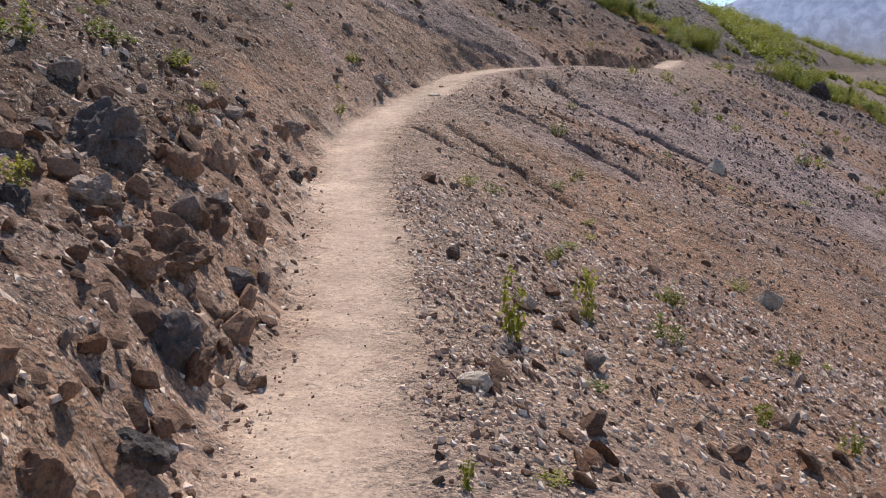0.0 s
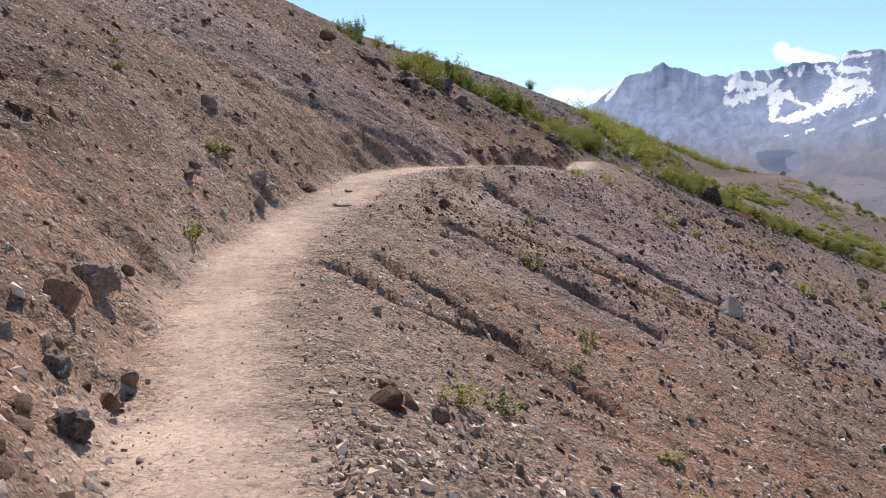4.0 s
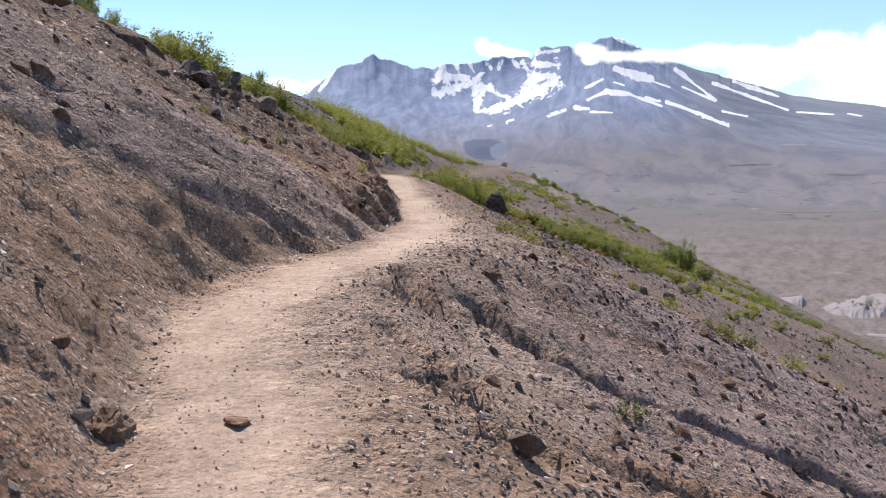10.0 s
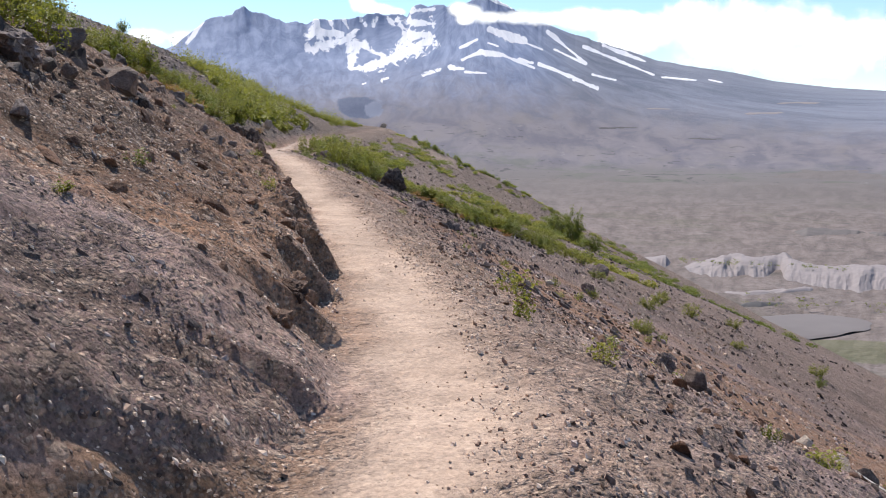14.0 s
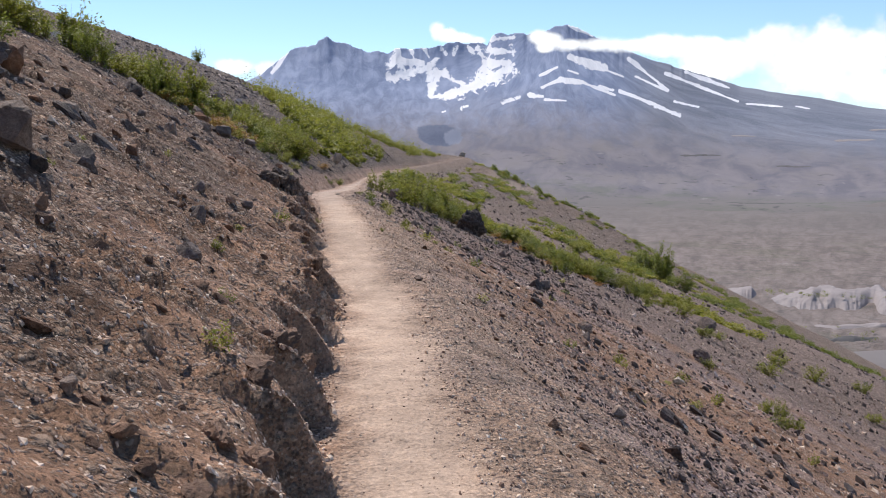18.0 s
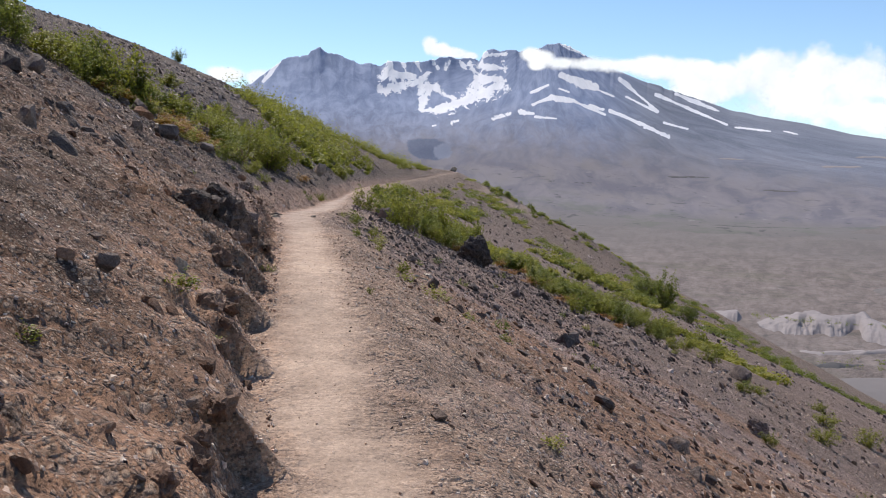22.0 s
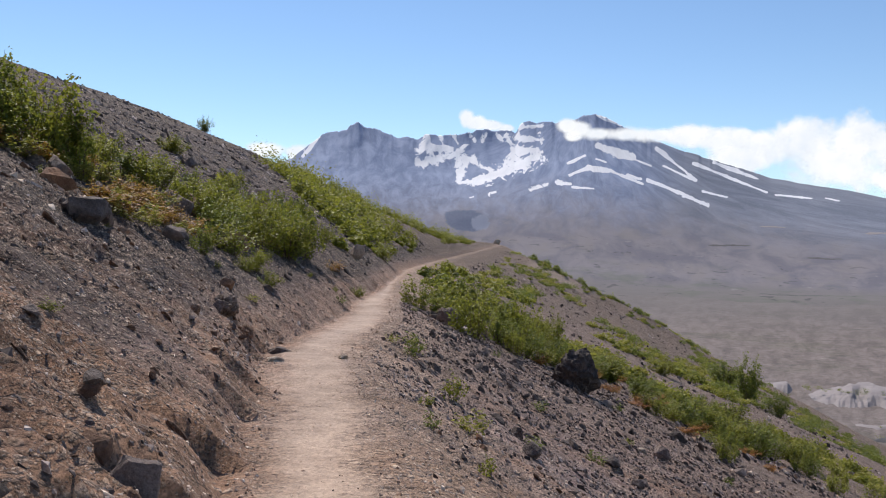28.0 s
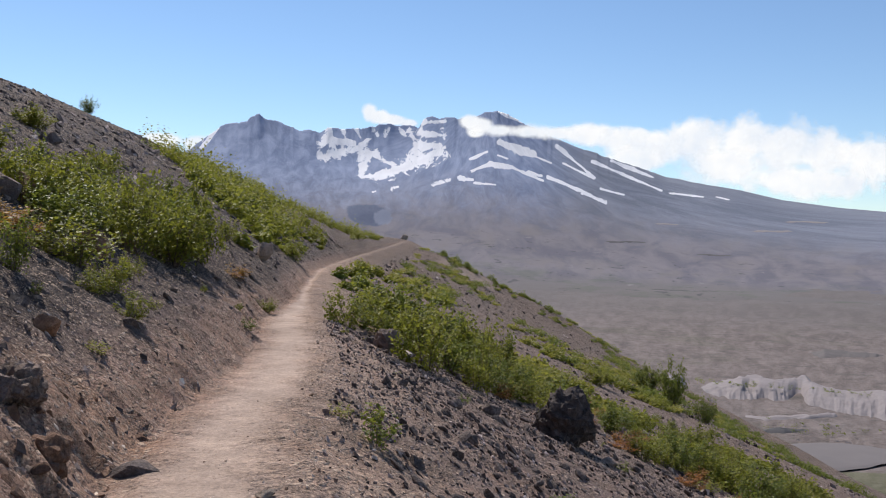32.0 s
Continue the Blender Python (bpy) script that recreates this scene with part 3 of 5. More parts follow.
def volcano_material():
    m = Nodes("hazy ash and lava flanks")
    p = m.place()
    v = m.attr("steep")
    a = m.attr("bearing")
    rib = m.noise(m.join(m.math("MULTIPLY", m.attr("fan"), 7.0), m.math("MULTIPLY", v, 9.0)), 1.0, 8.0, 0.72, 0.9)
    knob = m.noise(m.join(m.math("MULTIPLY", a, 1.3), m.math("MULTIPLY", v, 13.0)), 1.0, 8.0, 0.68, 0.5)
    rib = m.mix(m.step(a, 4.0, 11.0), knob, rib)
    # rock tones carry painted distance haze: blue high up, mauve lower down
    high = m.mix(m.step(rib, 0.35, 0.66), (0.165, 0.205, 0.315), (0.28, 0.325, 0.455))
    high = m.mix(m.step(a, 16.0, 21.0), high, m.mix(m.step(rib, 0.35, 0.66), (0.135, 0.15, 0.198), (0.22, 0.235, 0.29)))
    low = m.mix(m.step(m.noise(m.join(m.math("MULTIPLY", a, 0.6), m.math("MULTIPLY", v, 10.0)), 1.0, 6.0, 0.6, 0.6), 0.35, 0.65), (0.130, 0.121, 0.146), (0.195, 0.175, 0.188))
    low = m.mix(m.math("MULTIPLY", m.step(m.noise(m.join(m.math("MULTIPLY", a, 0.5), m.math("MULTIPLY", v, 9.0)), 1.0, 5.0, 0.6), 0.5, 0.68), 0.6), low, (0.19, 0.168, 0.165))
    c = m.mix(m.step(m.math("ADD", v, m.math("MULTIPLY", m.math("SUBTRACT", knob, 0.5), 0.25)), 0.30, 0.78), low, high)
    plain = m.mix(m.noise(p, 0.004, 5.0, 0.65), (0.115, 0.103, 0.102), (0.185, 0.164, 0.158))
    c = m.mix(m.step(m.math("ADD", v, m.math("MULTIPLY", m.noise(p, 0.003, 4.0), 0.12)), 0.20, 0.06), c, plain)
    c = m.mix(m.math("MULTIPLY", m.math("SUBTRACT", 1.0, m.step(v, 0.05, 0.3)), m.math("MULTIPLY", m.step(m.noise(p, 0.006, 5.0, 0.7), 0.5, 0.64), 0.5)), c, (0.105, 0.115, 0.085))
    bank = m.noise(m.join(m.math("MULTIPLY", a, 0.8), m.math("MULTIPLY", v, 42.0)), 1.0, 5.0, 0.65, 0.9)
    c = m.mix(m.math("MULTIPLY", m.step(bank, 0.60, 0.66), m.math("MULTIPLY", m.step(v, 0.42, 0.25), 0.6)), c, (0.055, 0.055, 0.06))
    c = m.mix(m.math("MULTIPLY", m.step(bank, 0.36, 0.30), m.math("MULTIPLY", m.step(v, 0.5, 0.3), 0.45)), c, (0.27, 0.25, 0.245))
    fine = m.noise(m.join(m.math("MULTIPLY", a, 7.0), m.math("MULTIPLY", v, 70.0)), 1.0, 4.0, 0.7, 0.6)
    edge = m.math("ADD", m.attr("snow"), m.math("ADD", m.math("MULTIPLY", m.math("SUBTRACT", m.noise(m.join(m.math("MULTIPLY", a, 2.1), m.math("MULTIPLY", v, 24.0)), 1.0, 6.0, 0.68, 1.0), 0.5), m.mix(m.step(a, 11.5, 13.5), (5.0, 5.0, 5.0), (2.2, 2.2, 2.2))), m.math("MULTIPLY", m.math("SUBTRACT", fine, 0.5), 0.6)))
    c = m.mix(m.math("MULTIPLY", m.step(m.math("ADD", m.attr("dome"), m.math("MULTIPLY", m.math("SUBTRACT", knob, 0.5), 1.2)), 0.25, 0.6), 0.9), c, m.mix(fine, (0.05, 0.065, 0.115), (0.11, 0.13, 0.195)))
    c = m.mix(m.math("MULTIPLY", m.step(m.math("ADD", m.attr("talus"), m.math("MULTIPLY", m.math("SUBTRACT", knob, 0.5), 2.4)), 0.2, 0.7), 0.55), c, (0.25, 0.265, 0.33))
    old = m.mix(m.noise(p, 0.006, 4.0), (0.62, 0.60, 0.63), (0.92, 0.91, 0.93))
    c = m.mix(m.step(edge, 0.22, 0.42), c, old)
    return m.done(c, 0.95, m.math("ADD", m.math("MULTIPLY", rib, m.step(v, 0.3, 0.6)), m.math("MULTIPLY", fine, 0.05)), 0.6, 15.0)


M_VALLEY, M_VOLCANO = valley_material(), volcano_material()
M_BLUFF = plain_material("pale eroded ash", (0.20, 0.172, 0.170), (0.33, 0.288, 0.282), 0.12, 0.95)
M_SILT = plain_material("grey silt", (0.115, 0.100, 0.098), (0.215, 0.190, 0.185), 0.012, 0.95)
M_HUMMOCK = plain_material("dark ash hummock", (0.10, 0.088, 0.085), (0.175, 0.152, 0.145), 0.08, 0.95)
M_LEDGE = plain_material("dark lava ledge", (0.05, 0.048, 0.05), (0.15, 0.14, 0.14), 0.05, 0.95)

FLOOR = -140.0
az = np.linspace(-60, 100, 330)
rr = np.geomspace(230, 4600, 190)
va, vr = np.meshgrid(az, rr, indexing="ij")
vx, vy = EYE.x + vr * np.sin(np.radians(va)), EYE.y + vr * np.cos(np.radians(va))
vz = FLOOR + 5 * rough(vx * .006, vy * .006, 5, 61) + 9 * np.clip((vr - 1200) / 900, 0, 1) * crest(vx * .003, vy * .003, 4, 67) + 24 * np.clip((vr - 1900) / 700, 0, 1.2)
hollow = np.clip(1 - np.abs(va - 34.3) / 7, 0, 1) * np.clip(1 - np.abs(vr - 700) / 90, 0, 1)
vz = vz - 9 * hollow
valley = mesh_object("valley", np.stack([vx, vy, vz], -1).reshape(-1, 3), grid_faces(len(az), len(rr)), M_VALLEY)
for key, values in (("bearing", va / 10), ("reach", np.log(vr / 230))):
    valley.data.attributes.new(key, "FLOAT", "POINT").data.foreach_set("value", values.ravel().astype(np.float32))
tagged(valley, "wide grey pumice plain streaked with thin scrub", "plain", kind="structure")

# bearing and height of the volcano's skyline, in degrees
SKY_A = [-45, -20, -9, -5.5, -3.93, -2.97, -2.1, -1.5, -.66, -.46, .06, .51, 1.2, 2.0, 2.57, 3.06, 3.76, 4.16, 5.65, 7.1, 7.35, 9.1, 9.76, 10.06, 10.56, 12.4, 13.5, 13.8, 14.57, 15.4, 16.3, 17.4, 18.6, 19.6, 20.6, 22.5, 24.8, 27, 29.1, 31.4, 32.6, 34.6, 37.5, 38, 39, 40, 42, 46, 60, 95]
SKY_E = [1.6, 2.2, 3.2, 4.0, 4.59, 5.48, 6.15, 6.27, 6.41, 6.72, 6.92, 6.7, 6.52, 6.25, 6.02, 6.1, 6.04, 6.32, 6.3, 6.46, 6.65, 6.63, 6.45, 7.05, 7.18, 7.2, 7.3, 7.5, 7.72, 7.35, 6.95, 6.42, 5.85, 5.45, 5.2, 4.6, 3.84, 3.42, 3.09, 2.55, 2.39, 2.13, 1.9, 2.1, 2.5, 2.68, 2.4, 1.9, 1.6, 1.4]
FOOT_EL = -3.1


def flank_fan(a, v):
    """Bearing round the nearer of the two summits, so that ribs run down from them."""
    near = np.clip((a - 1.5) / 6, 0, 1)
    return (1 - near) * (.16 * a + .9 * v) + near * (2 + np.arctan2((a - 13.5) / 12, 1.1 - v))


SKY_F = np.arange(-60, 120, .1)
SKY_T = np.interp(SKY_F, SKY_A, SKY_E)
SKY_S = np.convolve(np.pad(SKY_T, 75, mode="edge"), np.exp(-.5 * (np.arange(-75, 76) / 25) ** 2) / (25 * math.sqrt(2 * math.pi)), "valid")


def flank_height(a, v):
    """Height in degrees; the broken skyline fades into smooth flanks below it."""
    top, even = np.interp(a, SKY_A, SKY_E), np.interp(a, SKY_F, SKY_S)
    jag = .13 * np.round(2.5 * rough(a * 1.9, a * 0, 4, 71)) / 2.5 * np.clip((top - 3) / 3, 0, 1)
    return FOOT_EL + np.where(v < 0, 13.0, even - FOOT_EL) * v + (top - even + jag) * np.clip(v, 0, 1) ** 7


def flank_share(a, e):
    """The share v at which the flank stands e degrees high."""
    lo, hi = np.zeros_like(a), np.full_like(a, .995)
    for _ in range(18):
        mid = (lo + hi) / 2
        low = flank_height(a, mid) < e
        lo, hi = np.where(low, mid, lo), np.where(low, hi, mid)
    return lo


def volcano_skin(a, v, lift=0.0):
    """A place on the flank: bearing a, and v from 0 at the foot to 1 at the skyline."""
    el = flank_height(a, v)
    r = 2250 + 2150 * np.sign(v) * np.abs(v) ** .9
    bowl = np.exp(-((a - 7.2) / 3.6) ** 2) * np.exp(-((v - .82) / .2) ** 2)
    r = r + 200 * bowl
    fan = flank_fan(a, v)
    r = r - 14 * (crest(fan * 3.2 + .35 * rough(a * .8, v * 8, 2, 75), 1.2 * v, 3, 73) - .55) * np.clip(v * 3 - 1.5, 0, 1)
    r = r + 60 * rough(a * .16, v * 1.2, 3, 97) * np.clip(v * 2, 0, 1) - 50 * (rough(a * .5, v * 4, 3, 103) + (crest(a * .4, v * 2.6, 3, 109) - .6)) * np.clip(v * 2.2 - .9, 0, 1) * np.clip((14 - a) / 4, .25, 1)
    dome = np.exp(-((a - 6.9) / 1.25) ** 4) * np.exp(-((v - .46) / .06) ** 2)
    r = r - 60 * dome
    return polar(a, el, r - lift)


VA = np.concatenate([np.linspace(-45, -6, 60)[:-1], np.arange(-6, -4, .125), np.arange(-4, 30, .075), np.arange(30, 46, .125), np.linspace(46, 95, 60)])
ma, mv = np.meshgrid(VA, np.concatenate([np.linspace(-.08, .35, 50)[:-1], np.linspace(.35, 1, 125)]), indexing="ij")
skin = volcano_skin(ma, mv)
back = skin[:, -1:, :] + np.array([0, 300.0, -500.0])
skin = np.concatenate([skin, back], 1)
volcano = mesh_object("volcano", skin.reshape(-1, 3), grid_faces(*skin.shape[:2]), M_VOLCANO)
tagged(volcano, "broad grey volcano with a breached crater and old snow", "volcano")


# old snow in gullies and hollows: from bearing, height to bearing, height, and half width, all in degrees
SNOW_CRATER = [
    (-2.39, 5.88, -3.26, 4.79, .13), (4.3, 6.25, 4.5, 5.6, .16), (5.1, 6.25, 5.3, 5.75, .1), (5.9, 6.3, 6.2, 5.8, .13), (7.0, 6.3, 7.3, 5.95, .1), (7.9, 6.4, 7.7, 5.95, .16), (8.6, 6.45, 9.0, 6.0, .12), (9.2, 6.3, 9.5, 5.8, .14), (4.15, 5.5, 5.75, 5.43, .28), (3.85, 4.56, 6.15, 5.14, .2), (6.15, 5.14, 6.65, 5.64, .2), (6.55, 4.75, 6.35, 3.65, .32),
    (6.3, 3.45, 7.35, 3.46, .17), (7.35, 3.56, 9.36, 4.17, .28), (7.15, 4.85, 7.75, 4.36, .2), (7.75, 4.36, 8.36, 4.22, .12), (9.36, 4.17, 11.17, 5.17, .44), (9.76, 5.46, 11.37, 5.37, .3)]
SNOW_SUMMIT = [
    (9.77, 4.97, 9.16, 4.47, .24), (10.06, 6.85, 11.37, 6.95, .12), (9.96, 6.16, 11.37, 6.1, .2), (11.17, 6.46, 11.37, 5.86, .13), (14.79, 5.76, 16.88, 5.05, .38), (12.99, 4.67, 13.99, 5.16, .12),
    (10.78, 3.07, 11.78, 3.37, .12), (14.69, 4.96, 15.29, 4.76, .1), (8.26, 2.76, 8.56, 2.86, .08), (7.05, 2.5, 7.25, 2.56, .07), (14.7, 7.6, 16.1, 6.98, .16)]
SNOW_FLANK = [
    (13.09, 3.97, 14.29, 4.43, .15), (14.29, 4.43, 15.59, 4.23, .22), (15.59, 4.23, 17.49, 3.46, .13), (16.59, 3.96, 17.39, 3.76, .14), (17.79, 3.7, 19.96, 2.85, .15), (19.96, 2.78, 21.33, 2.21, .17), (12.39, 3.47, 13.19, 3.43, .1),
    (13.29, 3.23, 14.6, 3.15, .1), (16.94, 4.95, 17.96, 4.55, .09), (18.27, 5.6, 20.59, 3.71, .15), (18.7, 4.55, 20.49, 3.71, .13), (20.46, 4.7, 24.6, 2.99, .11), (21.61, 4.75, 24.09, 3.78, .14), (21.01, 3.04, 22.4, 2.7, .1), (25.08, 2.86, 27.08, 2.65, .08), (27.77, 2.68, 28.55, 2.51, .06)]
el_ = flank_height(ma, mv)
snow = np.full(ma.shape, -2.5)
for a0, e0, a1, e1, wide in SNOW_CRATER + SNOW_SUMMIT + SNOW_FLANK:
    da, de = a1 - a0, e1 - e0
    k = np.clip(((ma - a0) * da + (el_ - e0) * de) / (da * da + de * de), 0, 1)
    away = np.hypot(ma - a0 - k * da, el_ - e0 - k * de) / ((wide if a0 < 12.9 else .7 * wide) * (.55 + .9 * lump(ma * 1.7, el_ * 1.7, 87)) * (1.1 - .35 * k))
    snow = np.maximum(snow, np.clip(1.35 - away, -2.5, 1))
dome = 1.3 - 1.0 * ((ma - 6.85) / 1.5) ** 2 - ((mv - .437 + .010 * (ma - 6.85)) / .075) ** 2
talus = 1.2 - ((ma - 7.75) / .62) ** 2 - ((mv - .425) / .062) ** 2
for key, values in (("bearing", ma), ("steep", mv), ("fan", flank_fan(ma, mv)), ("snow", snow), ("dome", np.clip(dome, -2, 1)), ("talus", np.clip(talus, -2, 1))):
    values = np.concatenate([values, values[:, -1:]], 1)
    volcano.data.attributes.new(key, "FLOAT", "POINT").data.foreach_set("value", values.ravel().astype(np.float32))

# eroded bluffs, silt basin and lava ledges on the plain
def valley_piece(name, a0, a1, r0, r1, lift, seed, material, label, category, gullies=1.0, cols=340, rows=60, tilt=0.0):
    pa, pr = np.meshgrid(np.linspace(a0, a1, cols), np.linspace(0, 1, rows), indexing="ij")
    ends = np.clip(np.minimum(pa - a0, a1 - pa) / (.18 * (a1 - a0)), 0, 1)
    r = r0 + (r1 - r0) * pr + 22 * rough(pa * .35, pr, 3, seed + 3) + tilt * (pa - a0)
    bent = pa + .9 * rough(pa * .45, pr * .8, 2, seed + 1) + .35 * pr
    spur = .62 * crest(bent * .75, pr * .3, 2, seed) + .38 * crest(bent * 2.4, pr * .9, 3, seed + 9)
    spur = .8 * spur + .2 * crest(bent * 7, pr * 2, 3, seed + 13)
    face = np.clip((pr - .1 - gullies * .5 * (1 - spur) * np.clip(2.2 * lump(pa * .45, pr * 0, seed + 6) - .3, .15, 1.3)) * 2.3, 0, 1)
    face = .35 * np.clip(pr * 1.6, 0, 1) + .65 * face
    rise = face * face * (3 - 2 * face) * (.62 + .5 * lump(pa * .5, pr * 2, seed + 4))
    z = FLOOR - 13 + (lift + 13) * rise * ends * np.clip((1 - pr) * 5, 0, 1) + 1.2 * rough(pa * 3, pr * 9, 3, seed + 5)
    pts = np.stack([EYE.x + r * np.sin(np.radians(pa)), EYE.y + r * np.cos(np.radians(pa)), z], -1)
    ob = mesh_object(name, pts.reshape(-1, 3), grid_faces(cols, rows), material)
    return tagged(ob, label, category)


def bluff(a0, a1, r0, r1, lift, seed):
    """An ash bluff: a smooth apron, a steep gullied face and a flat top."""
    pa, pr = np.meshgrid(np.linspace(a0, a1, 620), np.concatenate([np.linspace(0, .5, 80)[:-1], np.linspace(.5, 1, 14)]), indexing="ij")
    bent = pa + .5 * rough(pa * .5, pr * 3, 3, seed) + .8 * (pr - .3) * (2 * lump(pa * .35, pr * 0, seed + 2) - 1)
    cut = .65 * (1 - crest(bent * .6, pr * 1.5, 2, seed + 4)) + .35 * (1 - crest(bent * 1.5 + 2 * pr, pr * 6, 4, seed + 6))
    bare = np.clip(.25 + 1.1 * np.exp(-((pa - 31.4) / 2.0) ** 2) + .9 * lump(pa * .6, pr * 0, seed + 8) - .45, .1, 1.2)
    k = pr - .23 * cut * bare * np.clip(pr * 5, 0, 1) - .18 * np.exp(-((pa - 32.6 - .6 * (pr - .35)) / .45) ** 2) + .02 * rough(pa * 4, pr * 6, 3, seed + 9)
    rise = np.interp(k, [0, .08, .22, .36, .44, .54, .66, 1], [0, .06, .28, .80, .95, 1, .75, -.1])
    ends = np.clip((pa - a0) / 4.0, 0, 1) * np.clip((a1 - pa) / 4, 0, 1)
    r = r0 + (r1 - r0) * pr + 10 * rough(pa * .3, pr, 2, seed + 3)
    z = FLOOR - 5 + (lift + 5) * rise * ends * (.82 + .26 * lump(pa * .4, pr * 2, seed + 5)) + .5 * rough(pa * 5, pr * 20, 3, seed + 7)
    pts = np.stack([EYE.x + r * np.sin(np.radians(pa)), EYE.y + r * np.cos(np.radians(pa)), z], -1)
    tagged(mesh_object("bluff", pts.reshape(-1, 3), grid_faces(*pa.shape), M_BLUFF), "pale gullied ash bluff standing over the plain", "bluff")


bluff(25.5, 49, 795, 1030, 12.5, 101)
valley_piece("bluff", 22.0, 27, 860, 1000, 7, 107, M_BLUFF, "low pale ash bank on the plain", "bluff", .7, 90, 24)
valley_piece("terrace", 28.5, 36, 735, 800, 2.5, 149, M_BLUFF, "flat pale terrace over a silt basin", "terrace", .2, 90, 16, 8.0)
valley_piece("ledge", 13, 20, 2120, 2190, 21, 113, M_LEDGE, "low dark lava ledge at the foot of the volcano", "ledge", 1.0, 90, 14)
valley_piece("ledge", 26, 31, 1225, 1310, 3, 127, M_HUMMOCK, "low dark hummock on the plain", "ledge", .8, 90, 20)
valley_piece("ledge", 32, 43, 1180, 1360, 5, 157, M_HUMMOCK, "dark gullied hummocks across the plain", "ledge", 1.0, 140, 24)
valley_piece("ledge", 28.8, 36, 722, 738, 1.2, 131, M_LEDGE, "dark broken edge of a silt basin", "ledge", .2, 90, 10, 8.0)


def flank_ledge(a0, e0, long, high, material, seed):
    """A broken bank that stands out of the volcano's lower flank."""
    pa, pe = np.meshgrid(np.linspace(-.5, .5, 90), np.linspace(-.5, .5, 14), indexing="ij")
    ends = np.clip((.5 - np.abs(pa)) * 7, 0, 1) * (.3 + .7 * crest(pa * long * 2.2, pe * 0, 4, 300 + seed))
    a = a0 + pa * long
    e = e0 + pe * high * ends + .06 * rough(a * 1.1, a * 0, 3, 310 + seed)
    stand = 10 * np.sin(np.pi * (pe + .5)) * ends - 1.5
    pts = volcano_skin(a, flank_share(a, e), stand)
    mesh_object("bank", pts.reshape(-1, 3), grid_faces(90, 14), material, parent=volcano)


flank_ledge(22.6, -0.13, 2.6, 0.16, M_LEDGE, 0)
flank_ledge(27.8, -0.78, 2.2, 0.14, M_LEDGE, 1)
flank_ledge(31.0, 0.7, 2.4, 0.16, M_BLUFF, 2)
flank_ledge(33.6, -2.83, 2.6, 0.2, M_LEDGE, 3)
flank_ledge(35.1, -2.86, 1.6, 0.18, M_LEDGE, 4)
flank_ledge(26.1, -2.94, 4.2, 0.08, M_LEDGE, 5)
flank_ledge(19.0, -3.28, 0.9, 0.12, M_BLUFF, 6)
flank_ledge(25.0, 1.0, 1.6, 0.14, M_BLUFF, 7)
flank_ledge(32.8, 1.28, 2.5, 0.14, M_BLUFF, 8)
sa_, sr_ = np.meshgrid(np.linspace(27, 42, 60), np.linspace(0, 1, 16), indexing="ij")
silt_t, silt_k = sa_ * 0 + np.linspace(0, 2 * math.pi, 60)[:, None], sr_
silt_k = silt_k * (1 + .25 * rough(np.cos(silt_t) * 1.5, np.sin(silt_t) * 1.5, 3, 137))
silt_a = 34.3 + 4.2 * silt_k * np.cos(silt_t)
silt_r = 694 + 44 * silt_k * np.sin(silt_t) + 6.0 * (silt_a - 34.3)
silt = mesh_object("silt_basin", np.stack([EYE.x + silt_r * np.sin(np.radians(silt_a)), EYE.y + silt_r * np.cos(np.radians(silt_a)), FLOOR - 2.6 + .4 * rough(silt_a, silt_r * .05, 3, 139) - 6 * np.clip(silt_k - .9, 0, 1)], -1).reshape(-1, 3), grid_faces(60, 16), M_SILT)
tagged(silt, "smooth grey silt basin beside a bluff", "basin")


# ---- clouds: soft banks far behind and across the summit ----
def cloud_material():
    m = Nodes("cumulus cloud")
    g = m.t.nodes.new("ShaderNodeVectorMath")
    g.operation = "LENGTH"
    m.put(g.inputs[0], m.coord())
    p = m.place()
    body = m.math("SUBTRACT", 1.0, g.outputs["Value"])
    body = m.math("ADD", body, m.math("MULTIPLY", m.math("SUBTRACT", m.noise(p, 0.008, 8.0, 0.60), 0.5), 1.5))
    alpha = m.math("MULTIPLY", m.step(body, -0.02, 0.55), 0.97)
    e = m.t.nodes.new("ShaderNodeEmission")
    m.put(e.inputs[0], m.ramp(m.noise(p, 0.006, 5.0), (0.3, (0.80, 0.86, 0.95)), (0.65, (1.0, 1.0, 1.0))))
    e.inputs[1].default_value = 0.95
    tr = m.t.nodes.new("ShaderNodeBsdfTransparent")
    mx = m.t.nodes.new("ShaderNodeMixShader")
    m.put(mx.inputs[0], alpha)
    m.t.links.new(tr.outputs[0], mx.inputs[1])
    m.t.links.new(e.outputs[0], mx.inputs[2])
    m.t.links.new(mx.outputs[0], m.t.nodes["Material Output"].inputs[0])
    return m.mat


M_CLOUD = cloud_material()
